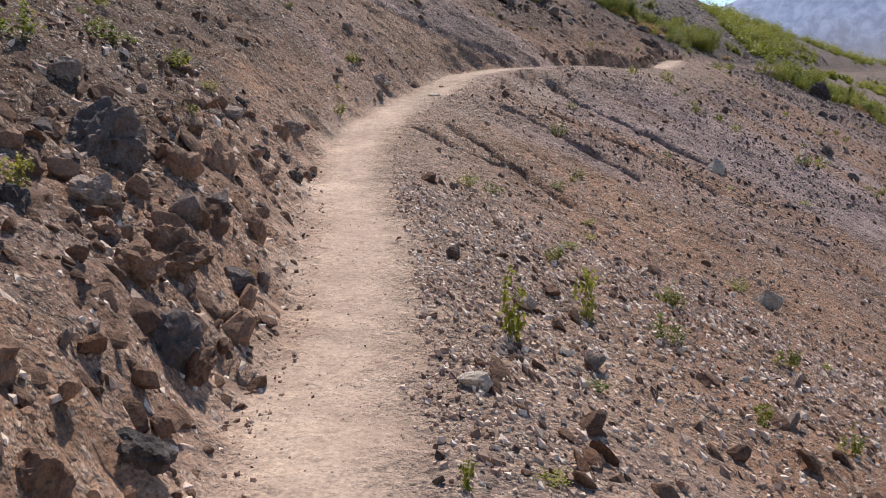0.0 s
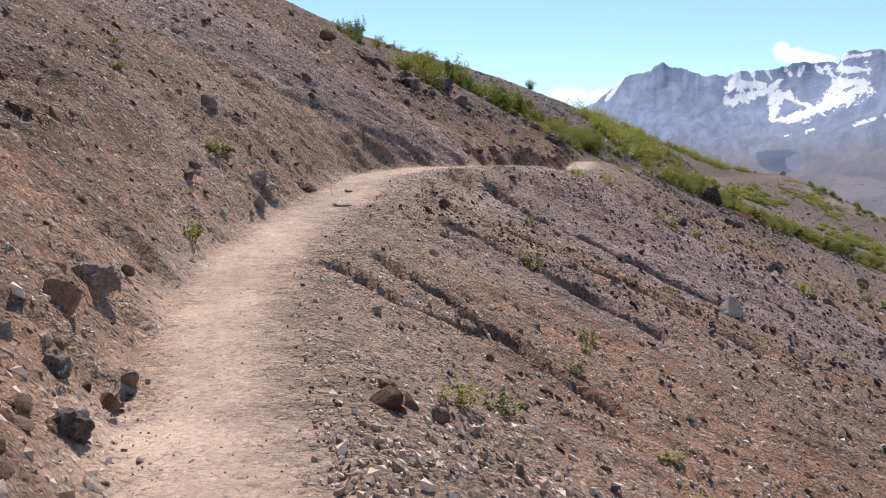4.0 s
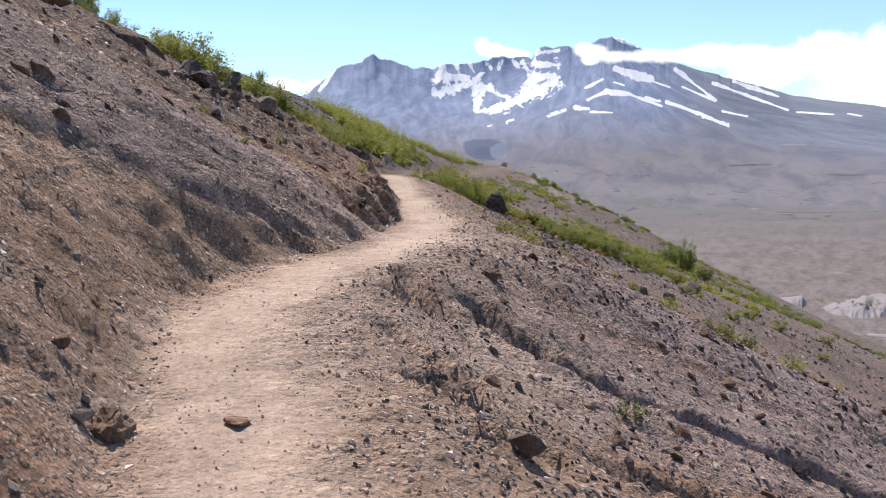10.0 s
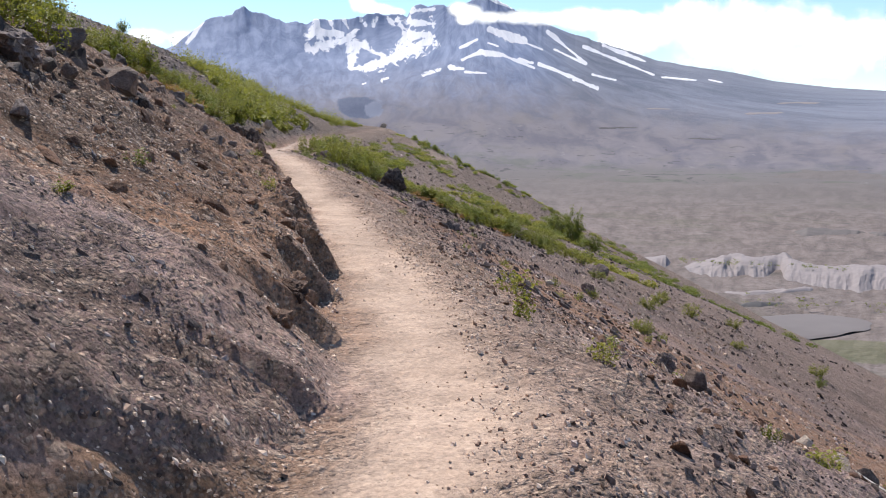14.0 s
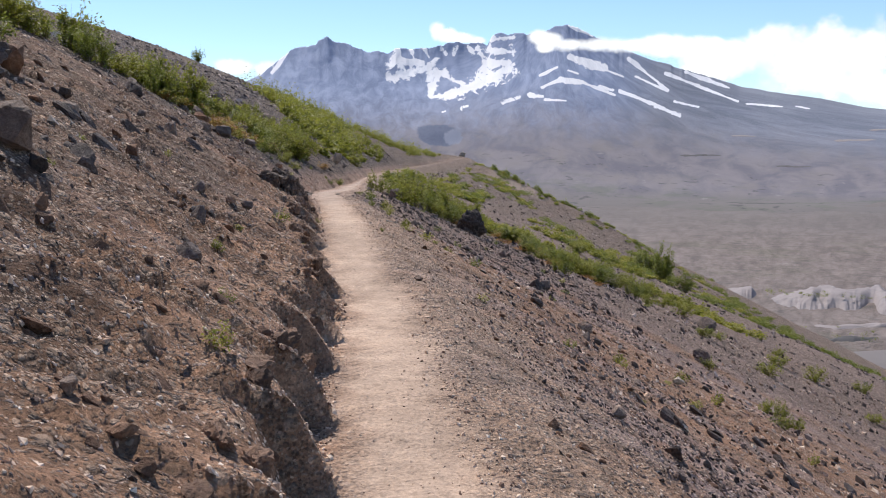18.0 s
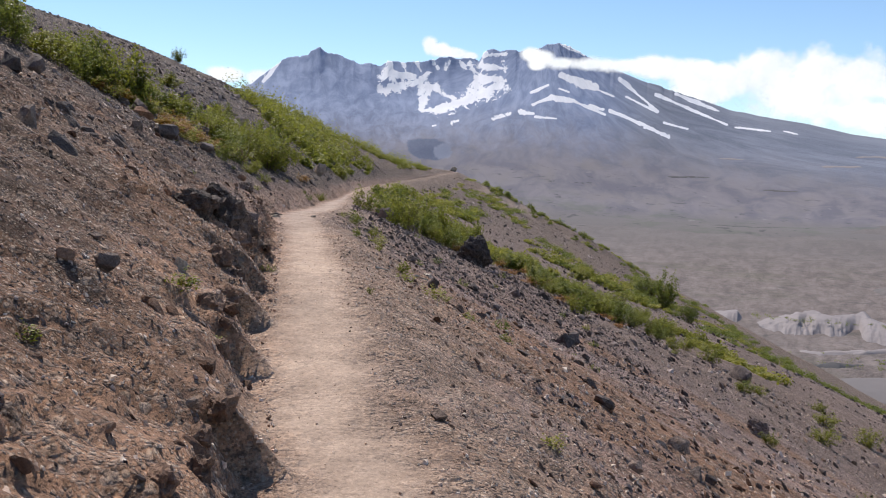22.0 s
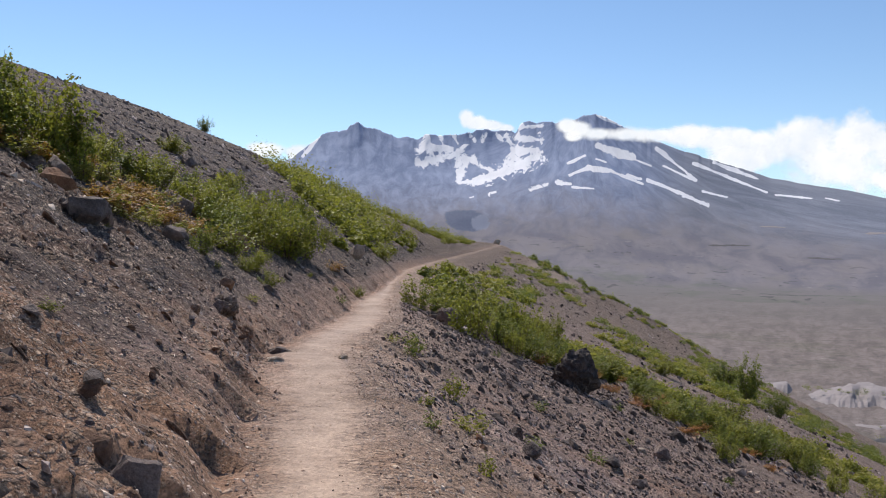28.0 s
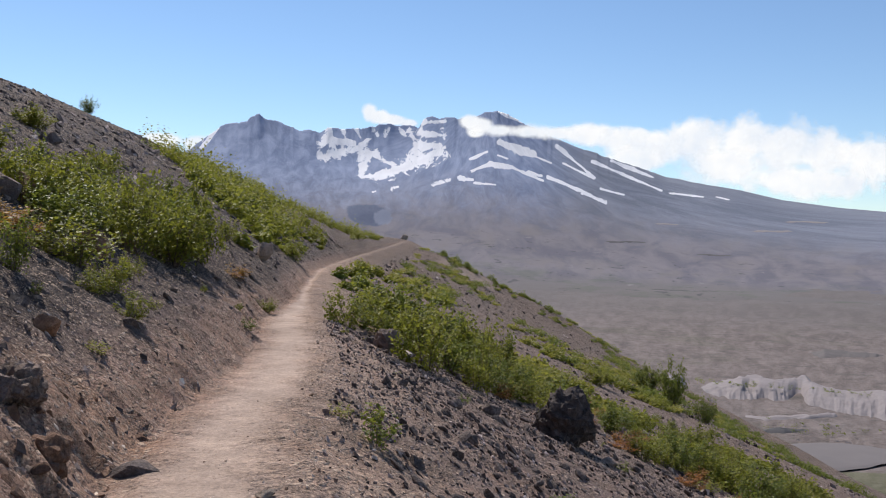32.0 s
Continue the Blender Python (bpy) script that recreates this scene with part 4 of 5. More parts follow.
# bearing, height, half width and half height in degrees, and range in metres
CLOUDS = [
    [(6.75, 7.35, .55, .65, 4550), (7.4, 7.1, .7, .45, 4555), (8.3, 6.95, .8, .38, 4560), (9.2, 6.75, .6, .3, 4562)],
    [(12.9, 6.95, .7, .5, 3900), (13.6, 6.8, 1.0, .55, 3905), (14.9, 6.5, 1.4, .5, 3910), (16.6, 6.45, 1.5, .55, 3915), (18.2, 6.35, 1.4, .6, 3920), (13.3, 6.35, .6, .35, 3925), (20.0, 6.3, 1.6, .75, 3928)],
    [(20.5, 6.3, 1.8, .9, 4700), (22.3, 5.9, 2.2, 1.0, 4690), (24.6, 5.6, 2.2, 1.2, 4685), (26.8, 5.9, 2.0, 1.4, 4680), (29.0, 6.1, 2.2, 1.5, 4670), (31.3, 5.6, 2.6, 1.7, 4660), (33.8, 5.2, 2.8, 1.6, 4650), (36.5, 4.7, 3.0, 1.6, 4640), (39.5, 4.6, 3.6, 1.8, 4630), (28.0, 4.4, 3.4, 1.3, 4645), (33.0, 3.6, 4.2, 1.2, 4635), (44, 4.0, 4.5, 2.2, 4620), (23.2, 4.9, 2.2, .9, 4648)],
    [(-3.4, 5.0, 1.2, .6, 4500), (-5.4, 5.1, 1.6, .6, 4510)],
]
for bank in CLOUDS:
    ob = new("cloud")
    ob.location = polar(np.array(bank[0][0]), np.array(bank[0][1]), bank[0][4]).tolist()
    tagged(ob, "bright white cumulus cloud drifting past the summit", "cloud", "clouds by the volcano")
    for a, e, hw, hh, r in bank:
        puff = mesh_object("puff", [(-1.6, -1.6, 0), (1.6, -1.6, 0), (1.6, 1.6, 0), (-1.6, 1.6, 0)], [(0, 1, 2, 3)], M_CLOUD, False, ob)
        place = Vector(polar(np.array(a), np.array(e), r).tolist())
        size = Matrix.Diagonal((r * radians(hw), r * radians(hh), 1, 1))
        puff.matrix_parent_inverse = Matrix.Translation(ob.location).inverted()
        puff.matrix_basis = look(place, place + (place - EYE)) @ size
        puff.visible_shadow = False


# ---- where rocks and plants stand ----
# s, u, width, height in metres
ROCKS_A = [
    (1.88, -0.67, 0.11, 0.08), (3.72, 0.64, 0.16, 0.09), (3.93, -0.54, 0.23, 0.14), (4.65, 1.38, 0.13, 0.1),
    (4.69, -0.93, 0.2, 0.14), (8.29, -0.47, 0.11, 0.09), (8.51, 1.02, 0.09, 0.08), (8.57, -0.42, 0.09, 0.07), (8.81, -0.82, 0.19, 0.16),
    (9.62, 4.63, 0.37, 0.2), (10.22, 0.91, 0.08, 0.07), (12.42, -0.62, 0.12, 0.07), (12.53, 1.28, 0.1, 0.07), (12.89, -0.51, 0.06, 0.05), (13.21, -0.54, 0.11, 0.14),
    (13.25, 0.55, 0.04, 0.04), (13.69, -0.63, 0.18, 0.09), (13.79, 0.13, 0.19, 0.05), (15.74, 4.44, 0.36, 0.26), (14.36, -1.56, 0.18, 0.12), (14.61, 1.07, 0.14, 0.09),
]
ROCKS_B = [
    (14.79, -0.06, 0.12, 0.03), (17.81, -1.05, 0.05, 0.04), (21.67, 4.65, 0.26, 0.12), (22.7, 2.73, 0.2, 0.17), 
    (22.98, -1.44, 0.05, 0.04), (22.98, 4.46, 0.2, 0.14), (23.36, -1.21, 0.07, 0.05), (24.37, 4.96, 0.2, 0.14), (24.92, -2.37, 0.22, 0.19), (25.16, -1.84, 0.12, 0.08),
    (26.39, -2.47, 0.35, 0.26), (26.96, -2.43, 0.12, 0.09), (27.28, 1.9, 0.13, 0.1), (30.67, 0.62, 0.12, 0.06), (30.91, -3.89, 0.36, 0.29), (32.43, -1.02, 0.14, 0.11),
    (34.4, 3.74, 0.24, 0.17), (34.58, -0.82, 0.11, 0.09), (36.65, 2.46, 0.1, 0.06),
]
ROCKS_C = [
    (37.21, -3.58, 0.39, 0.24), (37.75, 1.68, 0.14, 0.16), (38.85, 2.84, 0.15, 0.12), (40.19, 1.97, 0.22, 0.1), (41.12, -4.37, 0.43, 0.27),
    (42.42, 2.03, 0.17, 0.13), (43.42, 5.32, 0.38, 0.33), (43.92, 2.23, 0.15, 0.15), (44.13, 0.33, 0.1, 0.05), (44.37, -2.61, 0.59, 0.24),
    (44.46, -1.12, 0.15, 0.13), (44.57, 5.8, 0.45, 0.29), (44.8, -0.44, 0.24, 0.08), (44.95, -2.59, 0.45, 0.26), (45.53, -3.32, 0.42, 0.21), 
    (45.95, -3.52, 0.46, 0.23), (46, 3.87, 0.23, 0.16), (46.33, -1.38, 0.18, 0.12), (48.42, 5, 0.32, 0.21), (50.58, -3.31, 0.41, 0.27),
]
ROCKS_D = [
    (51.58, -3.45, 0.48, 0.38),
    (57.39, 14.68, 0.78, 0.55), (59.3, -5.27, 0.36, 0.23),
]
PLANTS_A = [
    (2.74, 0.52, 0.08, 0.16), (3, 0.89, 0.14, 0.09), (3.51, -1.35, 0.16, 0.22), (4.6, 0.93, 0.19, 0.49), (4.63, -0.62, 0.13, 0.13), (4.96, 2.51, 0.15, 0.22),
    (5.07, 3.1, 0.16, 0.2), (5.81, 1.66, 0.2, 0.49), (6.11, -2.45, 0.33, 0.26), (6.81, 3.55, 0.2, 0.2), (7.28, 2.77, 0.26, 0.2), (7.43, -2.17, 0.39, 0.19),
    (8.27, -1.74, 0.36, 0.24), (8.84, 1.2, 0.21, 0.18), (11.47, -0.6, 0.2, 0.2), (11.51, 2.57, 0.09, 0.11), (13.39, -1.03, 0.23, 0.23), (13.61, 2.13, 0.27, 0.22),
    (13.89, -2.28, 0.12, 0.12), (15.24, 3.66, 0.16, 0.14), (18.87, 5.04, 0.31, 0.22), (19.04, 2.98, 0.18, 0.21), (19.21, 3.69, 0.22, 0.22), (19.53, 3.27, 0.22, 0.22),
]
PLANTS_B = [
    (20.15, 2.24, 0.12, 0.12), (23.35, 1.28, .30, .34), (20.44, 1.24, 0.19, 0.19), (21.54, 0.96, 0.2, 0.2), (21.71, 4.93, 0.37, 0.31), (22.41, 1.87, 0.13, 0.1), (24.45, -0.84, 0.14, 0.16),
    (25.57, -0.95, 0.1, 0.1), (27.09, -1.12, 0.11, 0.07), (27.38, -1.27, 0.13, 0.11), (31.17, 1.5, 0.18, 0.12), (31.2, -0.67, 0.11, 0.06), (31.61, 2.76, 0.2, 0.13),
    (33.81, 0.51, 0.08, 0.11), (34.98, -0.44, 0.15, 0.1), (35.2, 1.69, 0.25, 0.12), (36.46, 1.16, 0.22, 0.14), (36.63, 1.69, 0.13, 0.1), (37.34, 1.24, 0.22, 0.22),
    (39.88, -1.72, 0.16, 0.1), (40.1, 1.18, 0.17, 0.17), (40.95, 0.88, 0.14, 0.14), (41.87, 1.38, 0.32, 0.25), (42.15, 0.98, 0.17, 0.13), (43.5, 1.5, 0.27, 0.3),
]
PLANTS_C = [
    (46.56, 1.14, 0.32, 0.32), (46.99, 0.81, 0.2, 0.15), (47.01, 1.13, 0.2, 0.27), (48.03, 3.05, 0.3, 0.16), (52.83, -0.6, 0.25, 0.18), (52.98, 5.23, 0.27, 0.17),
]
BUSHES_A = [
    (47.45, -4.35, 1.2, 1.6), (47.6, -3.85, 1.0, 1.25), (47.1, -4.9, 1.1, 1.4), (49.4, -2.1, 1.0, .85), (50.4, -2.6, .9, .8), (51.6, -2.9, 1.0, .9), (53.0, -2.3, 1.1, 1.0), (55.3, -1.9, 1.3, 1.35), (54.4, -2.7, 1.1, 1.0), (56.6, -2.3, 1.2, 1.2), (48.9, -1.6, .5, .45), (57.7, 3.3, 1.2, 1.1), (59.0, 2.4, 1.3, 1.3),
    (27.59, -4.27, 0.66, 0.53), (27.62, -3.51, 0.78, 0.78), (46.68, -6.87, 1.62, 1.46), (46.87, -4.51, 0.89, 1.19), (47.22, -1.94, 0.47, 0.67),
    (47.72, -4.18, 0.82, 1.03), (48.23, -1.26, 0.34, 0.34), (48.51, -1.66, 0.35, 0.35), (50.38, -1.8, 0.35, 0.42),
    (51.13, -2.77, 0.61, 0.61), (52.46, -2.82, 1.09, 1.09), (52.65, 7.41, 1.12, 1.34), (54.3, -2.32, 1.13, 1.51), (54.39, 8.14, 1.33, 1.77), (54.75, 14.24, 1.05, 0.78),
    (55.46, 2.54, 1.12, 1.53), (55.77, 11.71, 0.66, 0.4), (57.47, -1.94, 1.25, 1.93), (58.22, 1.27, 1.18, 1.18), (58.48, -0.47, 0.54, 0.36), (59.54, 10.42, 1.14, 1.07),
]
BUSHES_B = [
    (59.67, 8.86, 2.14, 1.67), (59.97, 2.27, 1.93, 1.93), (60.43, 10.56, 2.63, 1.64), (60.53, 3.62, 1.33, 1.74), (62.01, 6.65, 2.25, 1.75), (62.16, 2.65, 2.48, 1.49),
    (63.16, 5.15, 1.66, 1.36), (63.35, 13.34, 2.44, 1.74), (63.41, 6.29, 1.7, 1.08), (63.44, 10.05, 1.3, 1.55), (64.62, 4.78, 2.37, 1.85), (66.49, -7.75, 1.23, 0.71),
    (66.5, 12.2, 2.55, 1.98), (67.54, 7.85, 2.95, 1.84), (75.96, -0.83, 1.1, 1.1), (85.6, 13.9, 2.6, 1.7),
]
ROCK_LIST = ROCKS_A + ROCKS_B + ROCKS_C + ROCKS_D
PLANT_LIST = PLANTS_A + PLANTS_B + PLANTS_C
BUSH_LIST = BUSHES_A + BUSHES_B


# ---- rocks ----
def rock_mesh(name, seed, material, points=15, grain=.035):
    """A broken angular stone one metre across and one metre tall, its base at z = 0."""
    rnd = random.Random(seed)
    bm = bmesh.new()
    for _ in range(points):
        d = Vector((rnd.gauss(0, 1), rnd.gauss(0, 1), rnd.gauss(0, 1))).normalized()
        bm.verts.new((d.x * rnd.uniform(.8, 1.1), d.y * rnd.uniform(.55, .9), d.z * rnd.uniform(.7, 1.0)))
    bmesh.ops.convex_hull(bm, input=bm.verts)
    bmesh.ops.delete(bm, geom=[v for v in bm.verts if not v.link_faces], context="VERTS")
    bmesh.ops.subdivide_edges(bm, edges=bm.edges, cuts=3, use_grid_fill=True)
    bmesh.ops.triangulate(bm, faces=bm.faces)
    off = Vector((seed * 3.1, seed * 1.7, 0))
    for v in bm.verts:
        p = v.co
        v.co = p * (1 + .10 * noise.noise(p * 1.6 + off) + grain * 2 * noise.fractal(p * 3.5 + off, 1.0, 2.0, 3))
    xs, ys, zs = zip(*(v.co for v in bm.verts))
    wide = max(xs) - min(xs)
    for v in bm.verts:
        v.co = ((v.co.x - sum(xs) / len(xs)) / wide, (v.co.y - sum(ys) / len(ys)) / wide, (v.co.z - min(zs)) / (max(zs) - min(zs)))
    me = bpy.data.meshes.new(name)
    bm.to_mesh(me)
    bm.free()
    me.materials.append(material)
    me.shade_smooth()
    me.set_sharp_from_angle(angle=radians(24))
    return me


ROCK_KINDS = {"grey": M_ROCK, "dark": M_DARK, "brown": M_BROWN, "pale": M_PALE}
ROCK_MESHES = {k: [rock_mesh("rock_" + k, 11 * n + 100 * i + 3, m, count) for n, count in enumerate((13, 16, 20, 15, 26))] for i, (k, m) in enumerate(ROCK_KINDS.items())}
ROCK_LABELS = {
    "grey": "grey broken lava rock lying on the slope", "dark": "dark basalt rock set in the loose slope",
    "brown": "rusty brown lava rock bedded in the bank", "pale": "pale pumice rock lying on loose gravel"}
ROCK_WORDS = {"boulder": "large dark basalt boulder with a rough top above loose cinders"}
dice = random.Random(4)
M_CLOD = rock_material("crumbly red soil", (0.075, 0.047, 0.036), (0.27, 0.175, 0.125), (0.22, 0.115, 0.065))
M_CRAG = rock_material("weathered dark lava", (0.055, 0.042, 0.036), (0.30, 0.235, 0.20), (0.20, 0.13, 0.09))


def place_rock(s, u, wide, tall, kind, sink=.22, name="rock", label="", lay=.6):
    ob = new(name, dice.choice(ROCK_MESHES[kind]))
    turn = slope_turn(s, u).to_quaternion()
    turn = Matrix.Identity(3).to_quaternion().slerp(turn, lay).to_matrix().to_4x4()
    spin = Matrix.Rotation(dice.uniform(0, 6.28), 4, "Z")
    ob.matrix_world = Matrix.Translation(at(s, u, tall * sink)) @ turn @ spin @ Matrix.Diagonal((wide, wide * dice.uniform(.75, 1.05), tall * (1 + sink), 1))
    return tagged(ob, label or ROCK_LABELS[kind], "rock", "rocks on the slope")


def rock_kind(s, u):
    k = dice.random()
    if u < 0:
        if s < 9:
            return "brown" if k < .7 else "grey" if k < .92 else "dark"
        if s < 20:
            return "grey" if k < .6 else "brown" if k < .9 else "pale"
        return "dark" if k < .45 else "brown" if k < .75 else "grey"
    if s < 14:
        return "pale" if k < .4 else "grey"
    return "dark" if k < (.5 if s < 40 else .8) else "grey" if k < .9 else "pale"


def outcrop(s, u, wide, deep, tall, seed, material, sink=.25):
    """A rugged crag that stands out of the bank."""
    bm = bmesh.new()
    bmesh.ops.create_icosphere(bm, subdivisions=5 if wide > .3 else 4, radius=.5)
    off = Vector((seed * 2.3, seed * 5.1, seed))
    rnd = random.Random(seed)
    cuts = [(Vector((rnd.gauss(0, 1), rnd.gauss(0, 1), rnd.gauss(0, .6))).normalized(), rnd.uniform(.25, .4)) for _ in range(9)]
    for v in bm.verts:
        p = v.co.copy()
        for n, d in cuts:
            p -= n * max(p.dot(n) - d, 0) * .9
        q = p * 2.6 + off
        crag = noise.ridged_multi_fractal(q, 1.0, 2.1, 5, 1.0, 2.0) * .09 + noise.fractal(q * 2.2, .9, 2.0, 5) * .085 + noise.fractal(q * 7, .8, 2.0, 3) * .022
        step = math.floor((p.z + .12 * noise.noise(q)) * 9) / 9 - p.z
        p += p.normalized() * (crag - .08) + Vector((0, 0, step * .35))
        v.co = (p.x * wide, p.y * deep, p.z * tall)
    me = bpy.data.meshes.new("outcrop")
    bm.to_mesh(me)
    bm.free()
    me.materials.append(material)
    me.shade_smooth()
    me.set_sharp_from_angle(angle=radians(30))
    ob = new("outcrop", me)
    ob.matrix_world = Matrix.Translation(at(s, u, sink * tall - .3 * tall)) @ Matrix.Rotation(rnd.uniform(-.4, .4), 4, "Z")
    return tagged(ob, "rugged dark lava outcrop jutting from the cut bank" if material in (M_DARK, M_CRAG) else "crumbling lump of soil at the edge of the footpath" if material is M_CLOD else "rugged brown lava outcrop in the cut bank", "outcrop", "outcrops in the bank")


for k, (s, u, wide, deep, tall, m) in enumerate((
         (3.6, -.9, .3, .34, .26, M_BROWN), (2.2, -.95, .26, .3, .26, M_BROWN), (5.3, -1.1, .22, .3, .26, M_BROWN), (1.95, -.72, .16, .18, .18, M_BROWN), (3.4, -.62, .28, .26, .2, M_BROWN),
        (31.6, -.74, .22, .4, .2, M_CLOD), (32.5, -.68, .26, .4, .24, M_CLOD), (33.2, -.8, .24, .36, .22, M_CLOD), (34.4, -.74, .2, .34, .2, M_CLOD),
        (44.1, -.78, .26, .3, .26, M_BROWN), (44.6, -1.05, .34, .4, .3, M_ROCK), (43.85, -.42, .2, .24, .1, M_PALE), (14.75, -.52, .2, .26, .18, M_CLOD), (13.7, -.72, .26, .3, .2, M_ROCK),
        (28.5, -3.6, .7, 1.5, .6, M_DARK), (23.6, -2.9, .6, 1.1, .45, M_DARK),
        (35.35, -.86, .5, .75, .52, M_CRAG), (35.8, -.72, .34, .5, .40, M_CRAG), (36.35, -1.15, .5, .6, .42, M_CRAG), (35.0, -1.15, .5, .6, .4, M_CRAG), (4.9, -1.5, .5, .55, .5, M_DARK), (3.35, -.68, .30, .34, .34, M_DARK),
        (3.95, -.84, .42, .34, .3, M_BROWN), (6.1, -1.0, .2, .26, .34, M_BROWN), (4.45, -.62, .24, .26, .22, M_DARK), (4.85, -.86, .3, .3, .24, M_BROWN), (9.4, -.76, .28, .3, .2, M_ROCK), (7.75, -.56, .2, .24, .16, M_DARK), (4.0, -1.2, .32, .3, .26, M_ROCK))):
    outcrop(s, u, wide, deep, tall, 7 + k, m)
# broken blocks jumbled in the first stretch of the bank
for k in range(40):
    block = dice.uniform(.09, .26)
    outcrop(dice.uniform(2.2, 8.8), -dice.uniform(.52, 2.2), block, block * dice.uniform(.8, 1.3), block * dice.uniform(.6, 1.1), 200 + k, dice.choice((M_BROWN, M_ROCK, M_DARK)), .3)
# crumbling lumps along the foot of the cut bank
for k in range(34):
    s = 20.3 + 16.5 * k / 34 + dice.uniform(-.3, .3)
    lump_wide = dice.uniform(.08, .19)
    outcrop(s, -.42 - .5 * lump_wide - dice.uniform(0, .25), lump_wide, lump_wide * dice.uniform(1.2, 2.2), lump_wide * dice.uniform(.7, 1.1), 120 + k, M_CLOD, .3)
for k, (s, u, wide, tall) in enumerate(((210.5, -.6, 1.6, 1.3), (53.6, 4.4, 1.2, 1.2), (56.0, 1.9, .7, .6), (46.4, 10.9, .6, .5), (28.2, 4.9, .34, .34))):
    big = outcrop(s, u, wide, wide * .9, tall, 41 + k, M_DARK, .1)
    big.name = "boulder"
    big.data.materials[0] = M_PALE if k == 0 else M_DARK
    tagged(big, "pale angular boulder resting on the slope" if k == 0 else ROCK_WORDS["boulder"], "boulder", "boulders on the slope")

PALE_AT = ((3.72, .64), (12.53, 1.28), (12.42, -.62), (13.21, -.54), (13.69, -.63), (10.22, .91), (26.96, -2.43), (32.43, -1.02), (36.65, 2.46), (38.85, 2.84), (40.19, 1.97), (44.13, .33), (9.62, 4.63), (15.74, 4.44))
for s, u, w, h in ROCK_LIST:
    pale = any(abs(s - a) < .06 and abs(u - b) < .06 for a, b in PALE_AT)
    big = w > .85
    kind = "pale" if pale else "dark" if big or (s > 41 and u > 0) or (33 < s < 37 and u < 0) else rock_kind(s, u)
    place_rock(s, u, w * 1.1, h * (.85 if big else .95), kind, .3 if u > -.3 else .5, "boulder" if big else "rock", ROCK_WORDS["boulder"] if big else "")

# scattered middle-sized rocks: from s, to s, from u, to u, how many, smallest, largest
SCATTER = [
    (1.2, 3.0, -1.8, -.5, 40, .06, .18), (3.0, 4.8, -2.0, -.5, 40, .07, .22), (4.5, 8.5, -2.2, -.5, 26, .08, .2), (1.5, 8.5, .7, 3.5, 12, .07, .17), (8.5, 16, -2.4, -.6, 9, .06, .15),
    (12, 15.5, -1.2, -.5, 6, .06, .14), (10, 20, 1.5, 7, 14, .06, .15), (20, 34, -3.2, -.7, 34, .07, .24), (22, 32, -4.6, -2.6, 12, .15, .4),
    (20, 40, 1.8, 9, 16, .07, .2), (34, 46, -3.4, -.7, 14, .10, .32), (42, 58, 1.5, 8.5, 24, .14, .36), (46, 70, -9, -1.2, 16, .25, .7),
]
for s0, s1, u0, u1, count, small, large in SCATTER:
    for _ in range(count):
        s, u = dice.uniform(s0, s1), dice.uniform(u0, u1)
        w = small + (large - small) * dice.random() ** 2.2
        place_rock(s, u, w, w * dice.uniform(.4, .8), rock_kind(s, u), .35 if u > 0 else .5)


